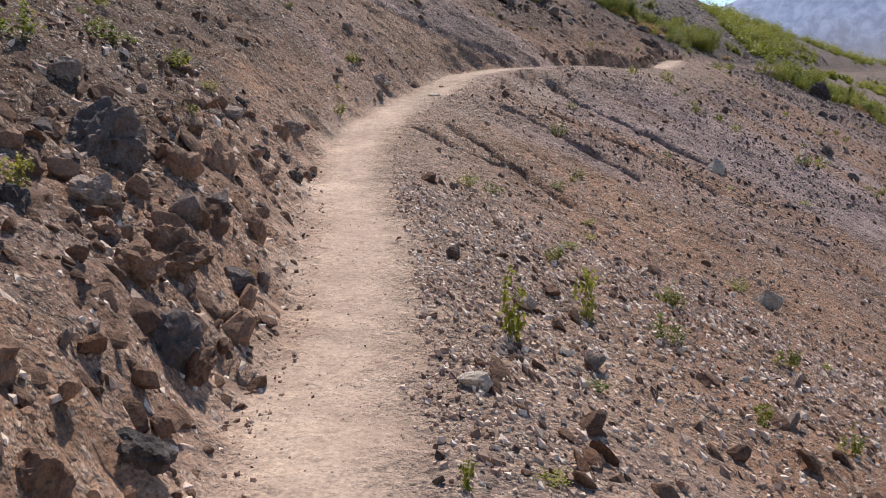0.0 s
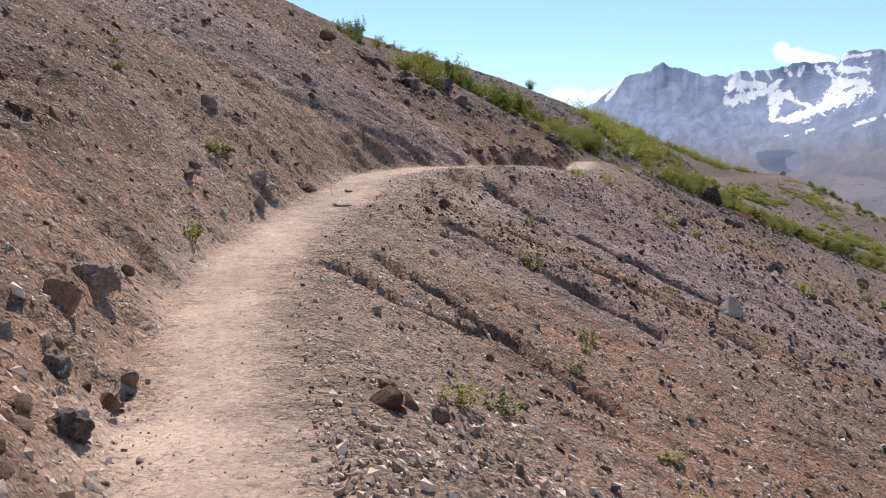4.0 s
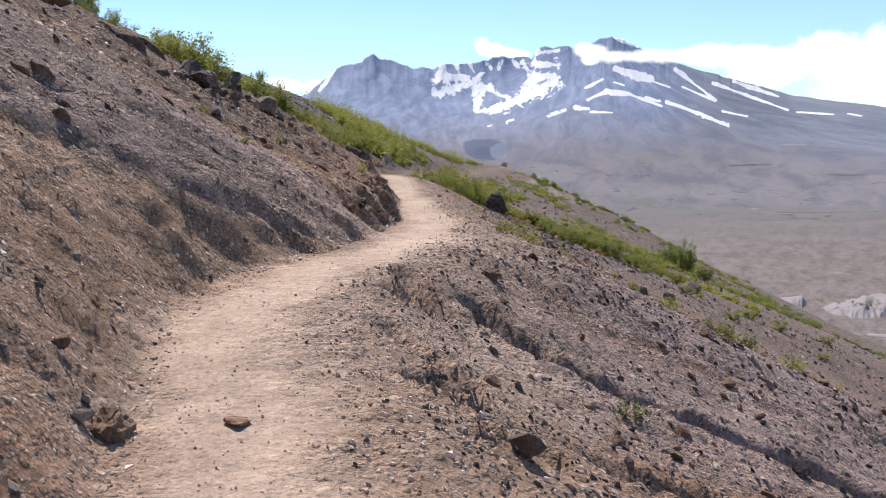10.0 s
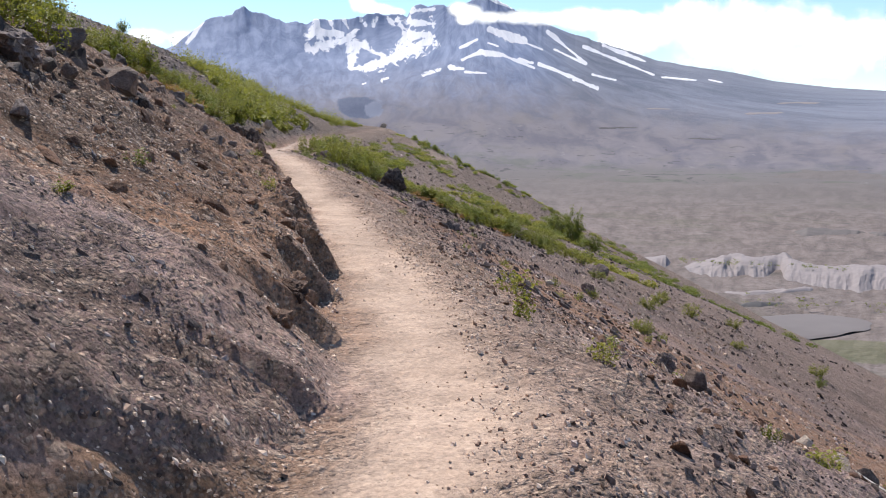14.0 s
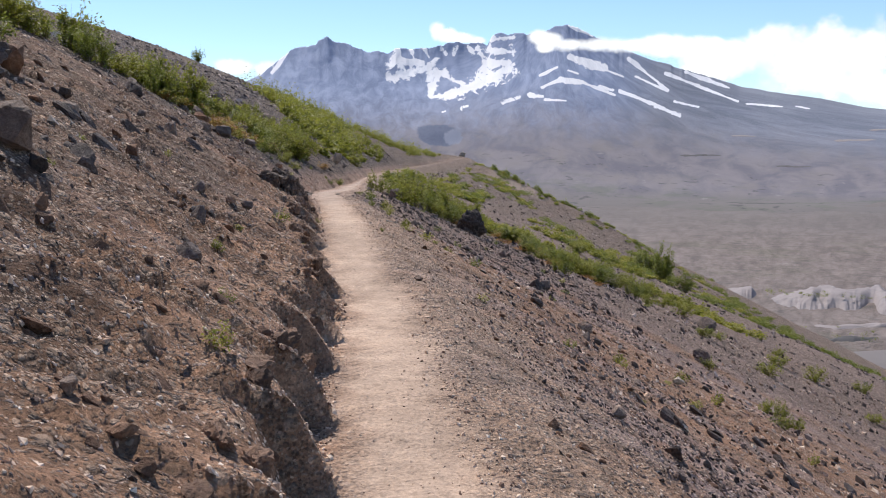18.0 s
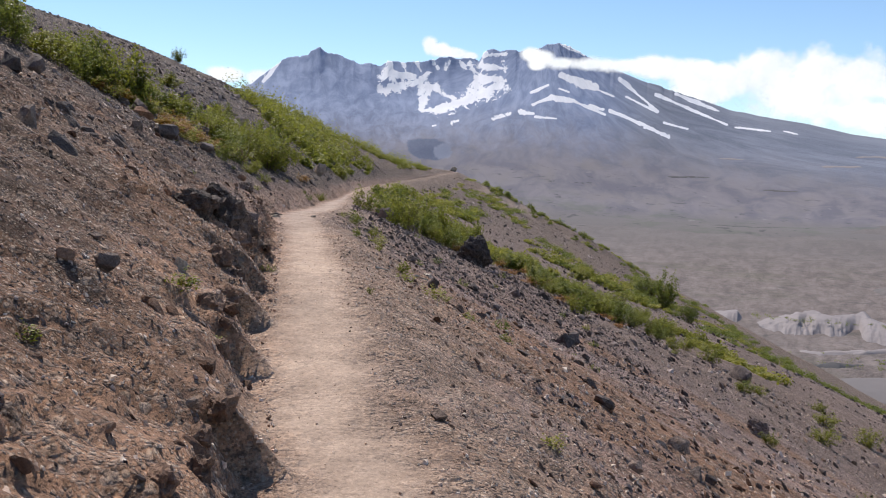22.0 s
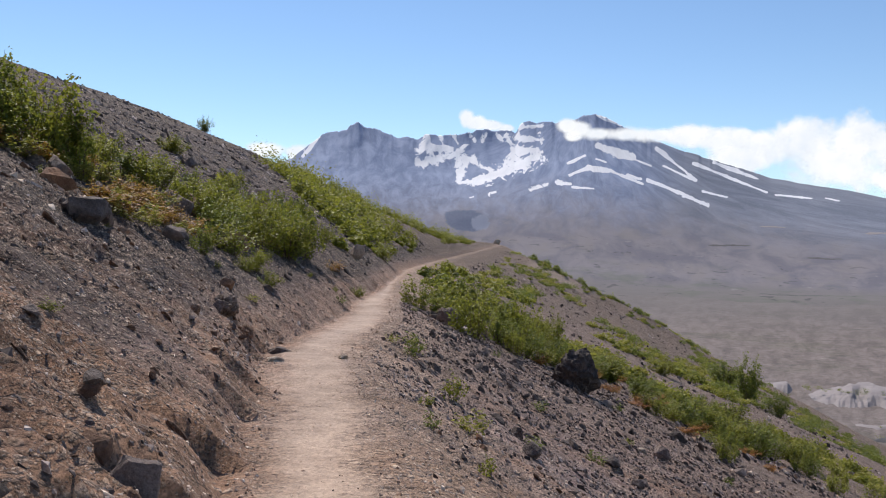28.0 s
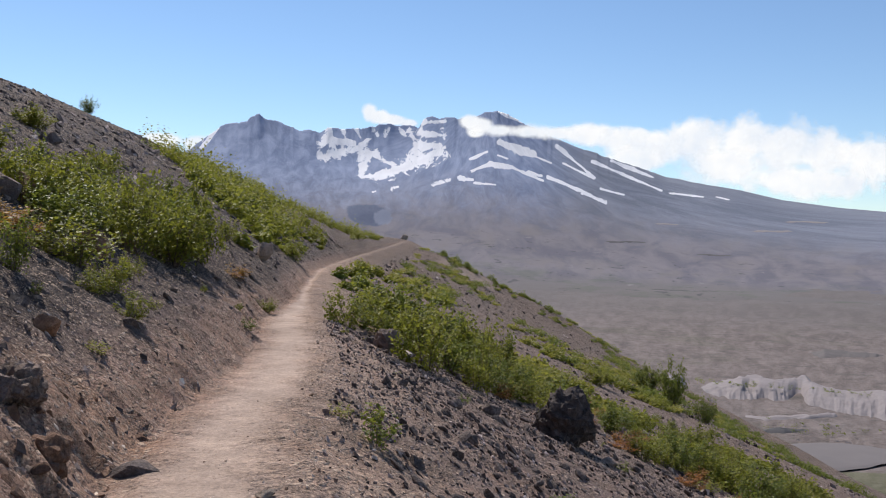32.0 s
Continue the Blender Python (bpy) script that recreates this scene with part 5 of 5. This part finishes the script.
# ---- loose stones, too many to count ----
def stones(name, label, zones, material, seed, level=1):
    """zones: from s, to s, from u, to u, stones per square metre, smallest, largest."""
    g = np.random.default_rng(seed)
    ico = bmesh.new()
    if level == 1:
        low = [ico.verts.new((.42 * math.cos(k * 1.571), .42 * math.sin(k * 1.571), -.3)) for k in range(4)]
        top = [ico.verts.new((.36 * math.cos(k * 2.094 + .5), .36 * math.sin(k * 2.094 + .5), .33)) for k in range(3)]
        for tri in ((low[0], low[1], top[0]), (low[1], top[1], top[0]), (low[1], low[2], top[1]), (low[2], low[3], top[1]), (low[3], top[2], top[1]), (low[3], low[0], top[2]), (low[0], top[0], top[2]), (top[0], top[1], top[2])):
            ico.faces.new(tri)
        ico.verts.index_update()
    else:
        bmesh.ops.create_icosphere(ico, subdivisions=level, radius=.5)
    base = np.array([v.co[:] for v in ico.verts])
    tris = np.array([[v.index for v in f.verts] for f in ico.faces])
    ico.free()
    s_, u_, d_ = [], [], []
    for s0, s1, u0, u1, rate, small, large in zones:
        n = int((s1 - s0) * (u1 - u0) * rate)
        s, u = g.uniform(s0, s1, n), g.uniform(u0, u1, n)
        keep = g.random(n) < .35 + 1.3 * np.clip(lump(s * .8, u * .45, seed + 3) * 1.6 - .45, 0, 1)
        s_.append(s[keep]), u_.append(u[keep]), d_.append((small * (1 - g.random(n) * (1 - (small / large) ** 1.6)) ** (-1 / 1.6))[keep])
    s, u, d = np.concatenate(s_), np.concatenate(u_), np.concatenate(d_)
    n = len(s)
    x, y = spot(s, u)
    z = land(s, u)
    shapes = base[None] * (g.uniform(.6, 1.2, (n, len(base), 1)) if level == 1 else 1.2)
    for _ in range(8 if level > 1 else 0):
        cut = g.normal(0, 1, (n, 1, 3))
        cut /= np.linalg.norm(cut, axis=-1, keepdims=True)
        over = (shapes * cut).sum(-1, keepdims=True) - g.uniform(.24, .42, (n, 1, 1))
        shapes = shapes - cut * np.maximum(over, 0)
    shapes = shapes * np.stack([np.ones(n), g.uniform(.65, 1, n), g.uniform(.42, .9, n)], -1)[:, None]
    a, t1, t2 = g.uniform(0, 6.28, n), g.normal(0, .35, n), g.normal(0, .35, n)
    c, q = np.cos(a)[:, None], np.sin(a)[:, None]
    X, Y, Z = shapes[..., 0], shapes[..., 1], shapes[..., 2]
    X, Y = X * c - Y * q, X * q + Y * c
    Z = Z + X * (t1 - .45 * (u > .5) - .5 * (u < -.5))[:, None] + Y * t2[:, None]
    pts = np.stack([X, Y, Z], -1) * d[:, None, None] + np.stack([x, y, z + np.where(u < -.4, -.12, .1) * d], -1)[:, None]
    faces = (tris[None] + (np.arange(n) * len(base))[:, None, None]).reshape(-1, 3)
    ob = mesh_object(name, pts.reshape(-1, 3), faces, material, False)
    tagged(ob, label, "gravel", kind="stuff")
    return n


stones("gravel", "loose tan and grey stone chips beside the footpath", [
    (0.8, 9, .4, 1.6, 760, .02, .085), (0.8, 9, 1.6, 5.5, 460, .025, .10), (.8, 9, -3.0, -.4, 330, .02, .13), (0.8, 17, -.45, .45, 190, .007, .024), (.8, 9, .3, .55, 330, .010, .05), (.8, 9, -.6, -.25, 330, .012, .06), (9, 36, .2, .6, 130, .010, .04),
    (9, 14, .35, 3, 260, .016, .07), (9, 14, 3, 7, 90, .025, .11), (9, 17, -2.6, -.4, 240, .015, .055), (17, 36, -.45, .45, 110, .007, .022),
    (17, 21, -2.8, -.35, 330, .014, .045), (21, 36, -3.2, -.35, 480, .014, .05), (20, 44, .35, 2.6, 260, .014, .05), (36, 48, -.45, .45, 90, .007, .022),
    (36, 48, -3.4, -.4, 70, .02, .08), (8, 21, -5.5, -2.4, 70, .03, .11), (20, 44, 2.2, 8, 36, .025, .12), (16, 46, -6.5, -2.8, 30, .04, .18), (44, 60, .4, 1.6, 60, .02, .06), (14, 21, .35, 1.1, 330, .012, .045), (17, 42, -.8, -.32, 420, .014, .06), (8, 17, -.75, -.4, 300, .014, .06), (24, 60, 7, 22, 7, .05, .25)], M_CHIPS, 5)
stones("cinders", "dark broken cinders spread over the slope", [
    (13.5, 19, .7, 2.6, 300, .016, .07), (13.5, 20, 2.6, 6.5, 110, .025, .12), (19, 31, 1.1, 3.2, 200, .015, .06), (24, 34, 1.8, 5.5, 120, .022, .10),
    (36, 42, .9, 4, 110, .018, .09), (42, 58, .7, 8.5, 210, .022, .10), (58, 110, -4, -.5, 10, .06, .25), (47, 60, -8, -.6, 40, .03, .14), (21, 36, -3.6, -.5, 220, .015, .05), (36, 47, -4, -.5, 170, .02, .10), (56, 75, 1.5, 12, 16, .06, .34), (60, 110, -16, -1, 8, .1, .7), (70, 200, 1.5, 40, 1.2, .1, .5), (8, 20, -5, -.6, 110, .017, .075), (48, 140, -34, -8, 2.2, .15, .8), (28, 60, 7.5, 24, 7, .06, .3), (40, 60, -9, -3, 20, .05, .3)], M_CINDER, 6)
stones("rubble", "angular broken lava rubble bedded in the slope", [
    (.8, 6, -2.4, -.4, 105, .045, .2), (6, 8.5, -3.2, -.4, 48, .045, .2), (8.5, 16, -3.2, -.5, 5, .05, .12), (7, 21, -5, -1.6, 9, .05, .2), (20, 46, -4.5, -.5, 10, .05, .17), (9, 42, .9, 7, 5, .04, .13), (1, 9, .6, 4, 8, .06, .2)], M_BROWN, 8, 2)
stones("dark_rubble", "dark angular basalt rubble on the slope", [
    (13, 21, -3, -.6, 2, .05, .12), (22, 40, -5, -2, 4, .1, .4), (42, 58, 1.2, 8, 9, .06, .2), (46, 75, -12, -1, 5, .07, .45), (24, 42, 2, 8, 2, .08, .3)], M_DARK, 9, 2)


# ---- plants ----
def leaf_cloud(places, size, g, droop=.3):
    """Folded leaves at the given places: four corners and two faces each."""
    n = len(places)
    a = g.uniform(0, 6.28, n)
    tilt = g.normal(droop, .5, n)
    d = np.stack([np.cos(a) * np.cos(tilt), np.sin(a) * np.cos(tilt), -np.sin(tilt)], -1)
    side = np.stack([-np.sin(a), np.cos(a), g.normal(0, .5, n)], -1)
    side /= np.linalg.norm(side, axis=1)[:, None]
    up = np.cross(d, side)
    k = size * g.uniform(.6, 1.3, n)[:, None]
    tip, mid = places + d * k, places + d * k * .5
    l, r = mid + side * k * .38 + up * k * .1, mid - side * k * .38 + up * k * .1
    pts = np.stack([places, l, tip, r], 1).reshape(-1, 3)
    f = np.arange(n)[:, None] * 4
    return pts, np.concatenate([f + [0, 1, 2], f + [0, 2, 3]])


def stem_mesh(lines, thick):
    """Tapered three-sided stems along lists of points."""
    pts, faces = [], []
    for line, w in zip(lines, thick):
        b = len(pts)
        for k, p in enumerate(line):
            r = w * (1 - .8 * k / (len(line) - 1))
            for q in range(3):
                pts.append((p[0] + r * math.cos(2.09 * q), p[1] + r * math.sin(2.09 * q), p[2]))
        for k in range(len(line) - 1):
            for q in range(3):
                i, j = b + 3 * k + q, b + 3 * k + (q + 1) % 3
                faces.append((i, j, j + 3, i + 3))
    return pts, faces


def shrub(name, seed, stems, leaves, leaf, material, spread=.5, label="", category="shrub", upright=.8, group=""):
    """A shrub one metre wide and one metre tall, kept as a pattern for copies."""
    g = np.random.default_rng(seed)
    ob = new(name)
    lines, spots = [], []
    for _ in range(stems):
        a, out = g.uniform(0, 6.28), spread * g.random() ** .5
        tall = g.uniform(.55, 1.0) * (1 - .35 * (out / spread) ** 2)
        foot = np.array([.12 * math.cos(a), .12 * math.sin(a), -.03]) * g.random()
        line = []
        for k in np.linspace(0, 1, 6):
            p = foot + np.array([math.cos(a) * out * k**upright, math.sin(a) * out * k**upright, tall * k]) + g.normal(0, .02, 3) * k
            line.append(p)
        lines.append(line)
        knots = np.sort(g.uniform(.12, 1.0, 6) ** .75)
        for knot in range(6):
            k = knots[knot] * 4.99
            i = int(k)
            p = line[i] + (line[i + 1] - line[i]) * (k - i) + g.normal(0, .05, 3) * (1.2 - .15 * k)
            for _ in range(leaves // stems // 6):
                spots.append(p + g.normal(0, .034, 3) * np.array([1, 1, 2.0]))
    p, f = stem_mesh(lines, [.008 * g.uniform(.6, 1.2) for _ in lines])
    mesh_object("stem", p, f, M_STEM, True, ob)
    p, f = leaf_cloud(np.array(spots), leaf, g)
    mesh_object("foliage", p, f, material, False, ob)
    return tagged(ob, label, category, group)


def far_thicket(zones, label, material, seed):
    """Bushes too far and too many to count: s0, s1, u0, u1, count, width, height."""
    g = np.random.default_rng(seed)
    spots = []
    for s0, s1, u0, u1, count, w, h in zones:
        for s, u in zip(g.uniform(s0, s1, count), g.uniform(u0, u1, count)):
            if lump(s * .07, u * .22, 29) < (.44 if u < 0 else .42):
                continue
            k, p = g.uniform(.35, 1.0) + .6 * g.random() ** 3, np.array(at(s, u))
            n = int(230 * k)
            d = g.normal(0, 1, (n, 3))
            d /= np.linalg.norm(d, axis=1)[:, None]
            d *= (.45 + .55 * lump(d[:, :1] * 2.3 + s, d[:, 1:2] * 2.3 + u, 31)) * g.random((n, 1)) ** .3
            d[:, 2] = np.abs(d[:, 2]) * g.uniform(.5, 1, n)
            spots.append(p + d * np.array([w / 2, w / 2, h]) * k)
    p, f = leaf_cloud(np.concatenate(spots), .17, g)
    return tagged(mesh_object("thicket", p, f, material, False), label, "bushes", kind="stuff")


def grow(pattern, s, u, wide, tall, sink=.02):
    m = Matrix.Translation(at(s, u, sink)) @ Matrix.Rotation(dice.uniform(0, 6.28), 4, "Z") @ Matrix.Diagonal((wide, wide, tall, 1))
    return copy_thing(pattern, m)


BUSH_WORDS = "leafy green alder bush growing on the cinder slope"
BUSHES_NEAR = [shrub("bush", 30 + k, 20, 1320, .058, m, .5, BUSH_WORDS, "bush", 1.0, "bushes along the slope") for k, m in enumerate((M_LEAF, M_LEAF, M_LEAF_DEEP, M_LEAF))]
RED_SHRUBS = [shrub("low_shrub", 50 + k, 18, 700, .07, m, .5, "low shrub with reddening leaves under the bushes", "shrub", .7, "low shrubs") for k, m in enumerate((M_LEAF_RED, M_LEAF_GOLD))]
SEEDLINGS = [shrub("plant", 60 + k, 7, 170, .13, m, .32, "small green seedling rooted in loose gravel", "plant", .9, "small plants") for k, m in enumerate((M_LEAF, M_LEAF_GOLD, M_LEAF))]
LOW_PLANTS = [shrub("plant", 70 + k, 14, 320, .11, m, .5, "low clump of green leaves rooted in gravel", "plant", .6, "small plants") for k, m in enumerate((M_LEAF, M_LEAF_DEEP, M_LEAF_GOLD))]
PATTERNS = BUSHES_NEAR + RED_SHRUBS + SEEDLINGS + LOW_PLANTS

for s, u, w, h in PLANT_LIST:
    if w > .6:
        grow(dice.choice(BUSHES_NEAR), s, u, w * .7, h * .65)
    elif h > 1.3 * w:
        grow(dice.choice(SEEDLINGS), s, u, w * 1.3, h * 1.1)
    else:
        grow(dice.choice(LOW_PLANTS), s, u, w * 1.15, h * 1.15)
for s, u, w, h in BUSH_LIST:
    if u > 4:
        w, h = w * .6, h * .55
    for k in range(2 if w > 1.2 else 1):
        grow(dice.choice(BUSHES_NEAR), s + dice.uniform(-.4, .4) * k, u + dice.uniform(-.4, .4) * k, w * dice.uniform(.85, 1.1), h * dice.uniform(.85, 1.1))

# from s, to s, from u, to u, how many, width, height
THICKETS = [
    (45.5, 50, -7.0, -4.4, 6, 1.0, 1.0), (51, 58, -4.2, -2.0, 8, .8, .8), (54, 68, -4.6, -1.8, 12, 1.0, 1.0), (56, 66, 1.6, 5.5, 16, 1.0, 1.1), (57, 72, 3.8, 15, 70, .95, .8), (61, 66, .9, 2.0, 5, .8, .8),
    (27, 34, -7.5, -4.2, 12, .7, .7), (36, 46, 9, 20, 8, .5, .4), (50, 60, 10, 24, 10, .8, .6),
]
for s0, s1, u0, u1, count, w, h in THICKETS:
    for _ in range(count):
        k = dice.uniform(.55, 1.2)
        grow(dice.choice(BUSHES_NEAR), dice.uniform(s0, s1), dice.uniform(u0, u1), w * k, h * k * dice.uniform(.8, 1.25))
# band of bushes that slants down the hill to the trail
for k in range(34):
    s = 41 + 15 * k / 33 + dice.uniform(-.5, .5)
    grow(dice.choice(BUSHES_NEAR), s, -7.2 + (s - 41) * .33 + dice.uniform(-.9, .7), dice.uniform(.7, 1.15), dice.uniform(.6, 1.1))
far_thicket([(66, 92, -7, -1.8, 110, 1.5, 1.4), (66, 116, -3, -1.1, 30, 1.1, .8), (66, 100, 1.0, 3, 26, 1.1, .9), (85, 160, -12, -2.0, 270, 2.1, 2.0), (66, 100, 4, 20, 130, 1.6, .9), (120, 190, -14, -2, 70, 2.0, 1.5)], "green alder thicket on the far hillside", M_LEAF, 33)
far_thicket([(95, 205, 3, 50, 620, 2.3, .9), (70, 86, .8, 3, 12, 1.0, .8), (75, 120, -15, -2, 40, 1.6, 1.4), (172, 182, 4, 24, 60, 1.3, 1.1)], "dull green scrub on the far hillside", M_LEAF_DEEP, 34)
far_thicket([(62, 110, 3, 24, 420, 1.5, .5), (110, 200, 3, 40, 300, 2.2, .6), (60, 100, -12, -2, 24, 1.1, .7)], "golden scrub between the bushes on the far hillside", M_LEAF_GOLD, 35)
for s0, s1, u0, u1, count in ((46, 49.5, -4.6, -2.4, 46), (52, 62, -4, -1, 12), (56, 66, 3, 10, 40)):
    for _ in range(count):
        grow(dice.choice(RED_SHRUBS), dice.uniform(s0, s1), dice.uniform(u0, u1), dice.uniform(.4, .9), dice.uniform(.18, .4))
for s0, s1, u0, u1, count in ((3, 12, 1.2, 5, 14), (12, 40, 1.2, 8, 26), (40, 60, .8, 7, 22), (12, 34, -3.5, -.8, 12), (44, 60, -4, -.7, 20), (3, 9, -3, -.8, 7)):
    for _ in range(count):
        w = dice.uniform(.10, .30)
        grow(dice.choice(LOW_PLANTS), dice.uniform(s0, s1), dice.uniform(u0, u1), w, w * dice.uniform(.5, .9))
# dots of scrub on the bluff and the plain below it
g_ = np.random.default_rng(77)
dots = []
for _ in range(150):
    a, r = g_.uniform(27, 44), g_.choice([g_.uniform(742, 790), g_.uniform(898, 922), g_.uniform(898, 922)])
    c_ = np.array([EYE.x + r * math.sin(radians(a)), EYE.y + r * math.cos(radians(a)), FLOOR + (2 if r < 800 else 11) + g_.uniform(-1, 1)])
    dots.append(c_ + g_.normal(0, 1, (26, 3)) * np.array([1.3, 1.3, .6]) * g_.uniform(.5, 1.3))
p, f = leaf_cloud(np.concatenate(dots), .9, g_)
tagged(mesh_object("scrub", p, f, M_LEAF_DEEP, False), "dark dots of scrub on the pale bluff", "bushes", kind="stuff")
for ob in PATTERNS:
    for child in list(ob.children):
        bpy.data.objects.remove(child)
    bpy.data.objects.remove(ob)


# ---- single dark trees on the hillside ----
for k, (s, u, wide, tall) in enumerate(((109, 24.3, 2.6, 4.3), (113, 23.2, 3.2, 2.6), (107.3, -19.8, 1.5, 1.5), (104, 25.5, 2.0, 2.2))):
    tree = shrub("tree", 90 + k, 30, 2600, .05, M_LEAF_DEEP, .42, "rounded dark green tree standing alone on the slope", "tree", 1.1, "lone trees")
    tree.matrix_world = Matrix.Translation(at(s, u, .05)) @ Matrix.Diagonal((wide, wide, tall, 1))


# ---- bleached sticks ----
for s, u, long, turn in ((35.9, .75, .28, 40), (38.4, 1.55, .35, 15), (2.9, 1.9, .25, 60), (20.3, 3.3, .4, 100), (24.8, 1.7, .2, 70)):
    p, f = stem_mesh([[(0, 0, 0), (.02, 0, long * .5), (-.01, .01, long)]], [.014])
    ob = mesh_object("stick", p, f, M_WOOD)
    ob.matrix_world = Matrix.Translation(at(s, u, -.015)) @ slope_turn(s, u) @ Matrix.Rotation(radians(turn), 4, "Z") @ Matrix.Rotation(radians(86), 4, "X")
    tagged(ob, "short bleached stick lying on the gravel", "stick", "sticks")
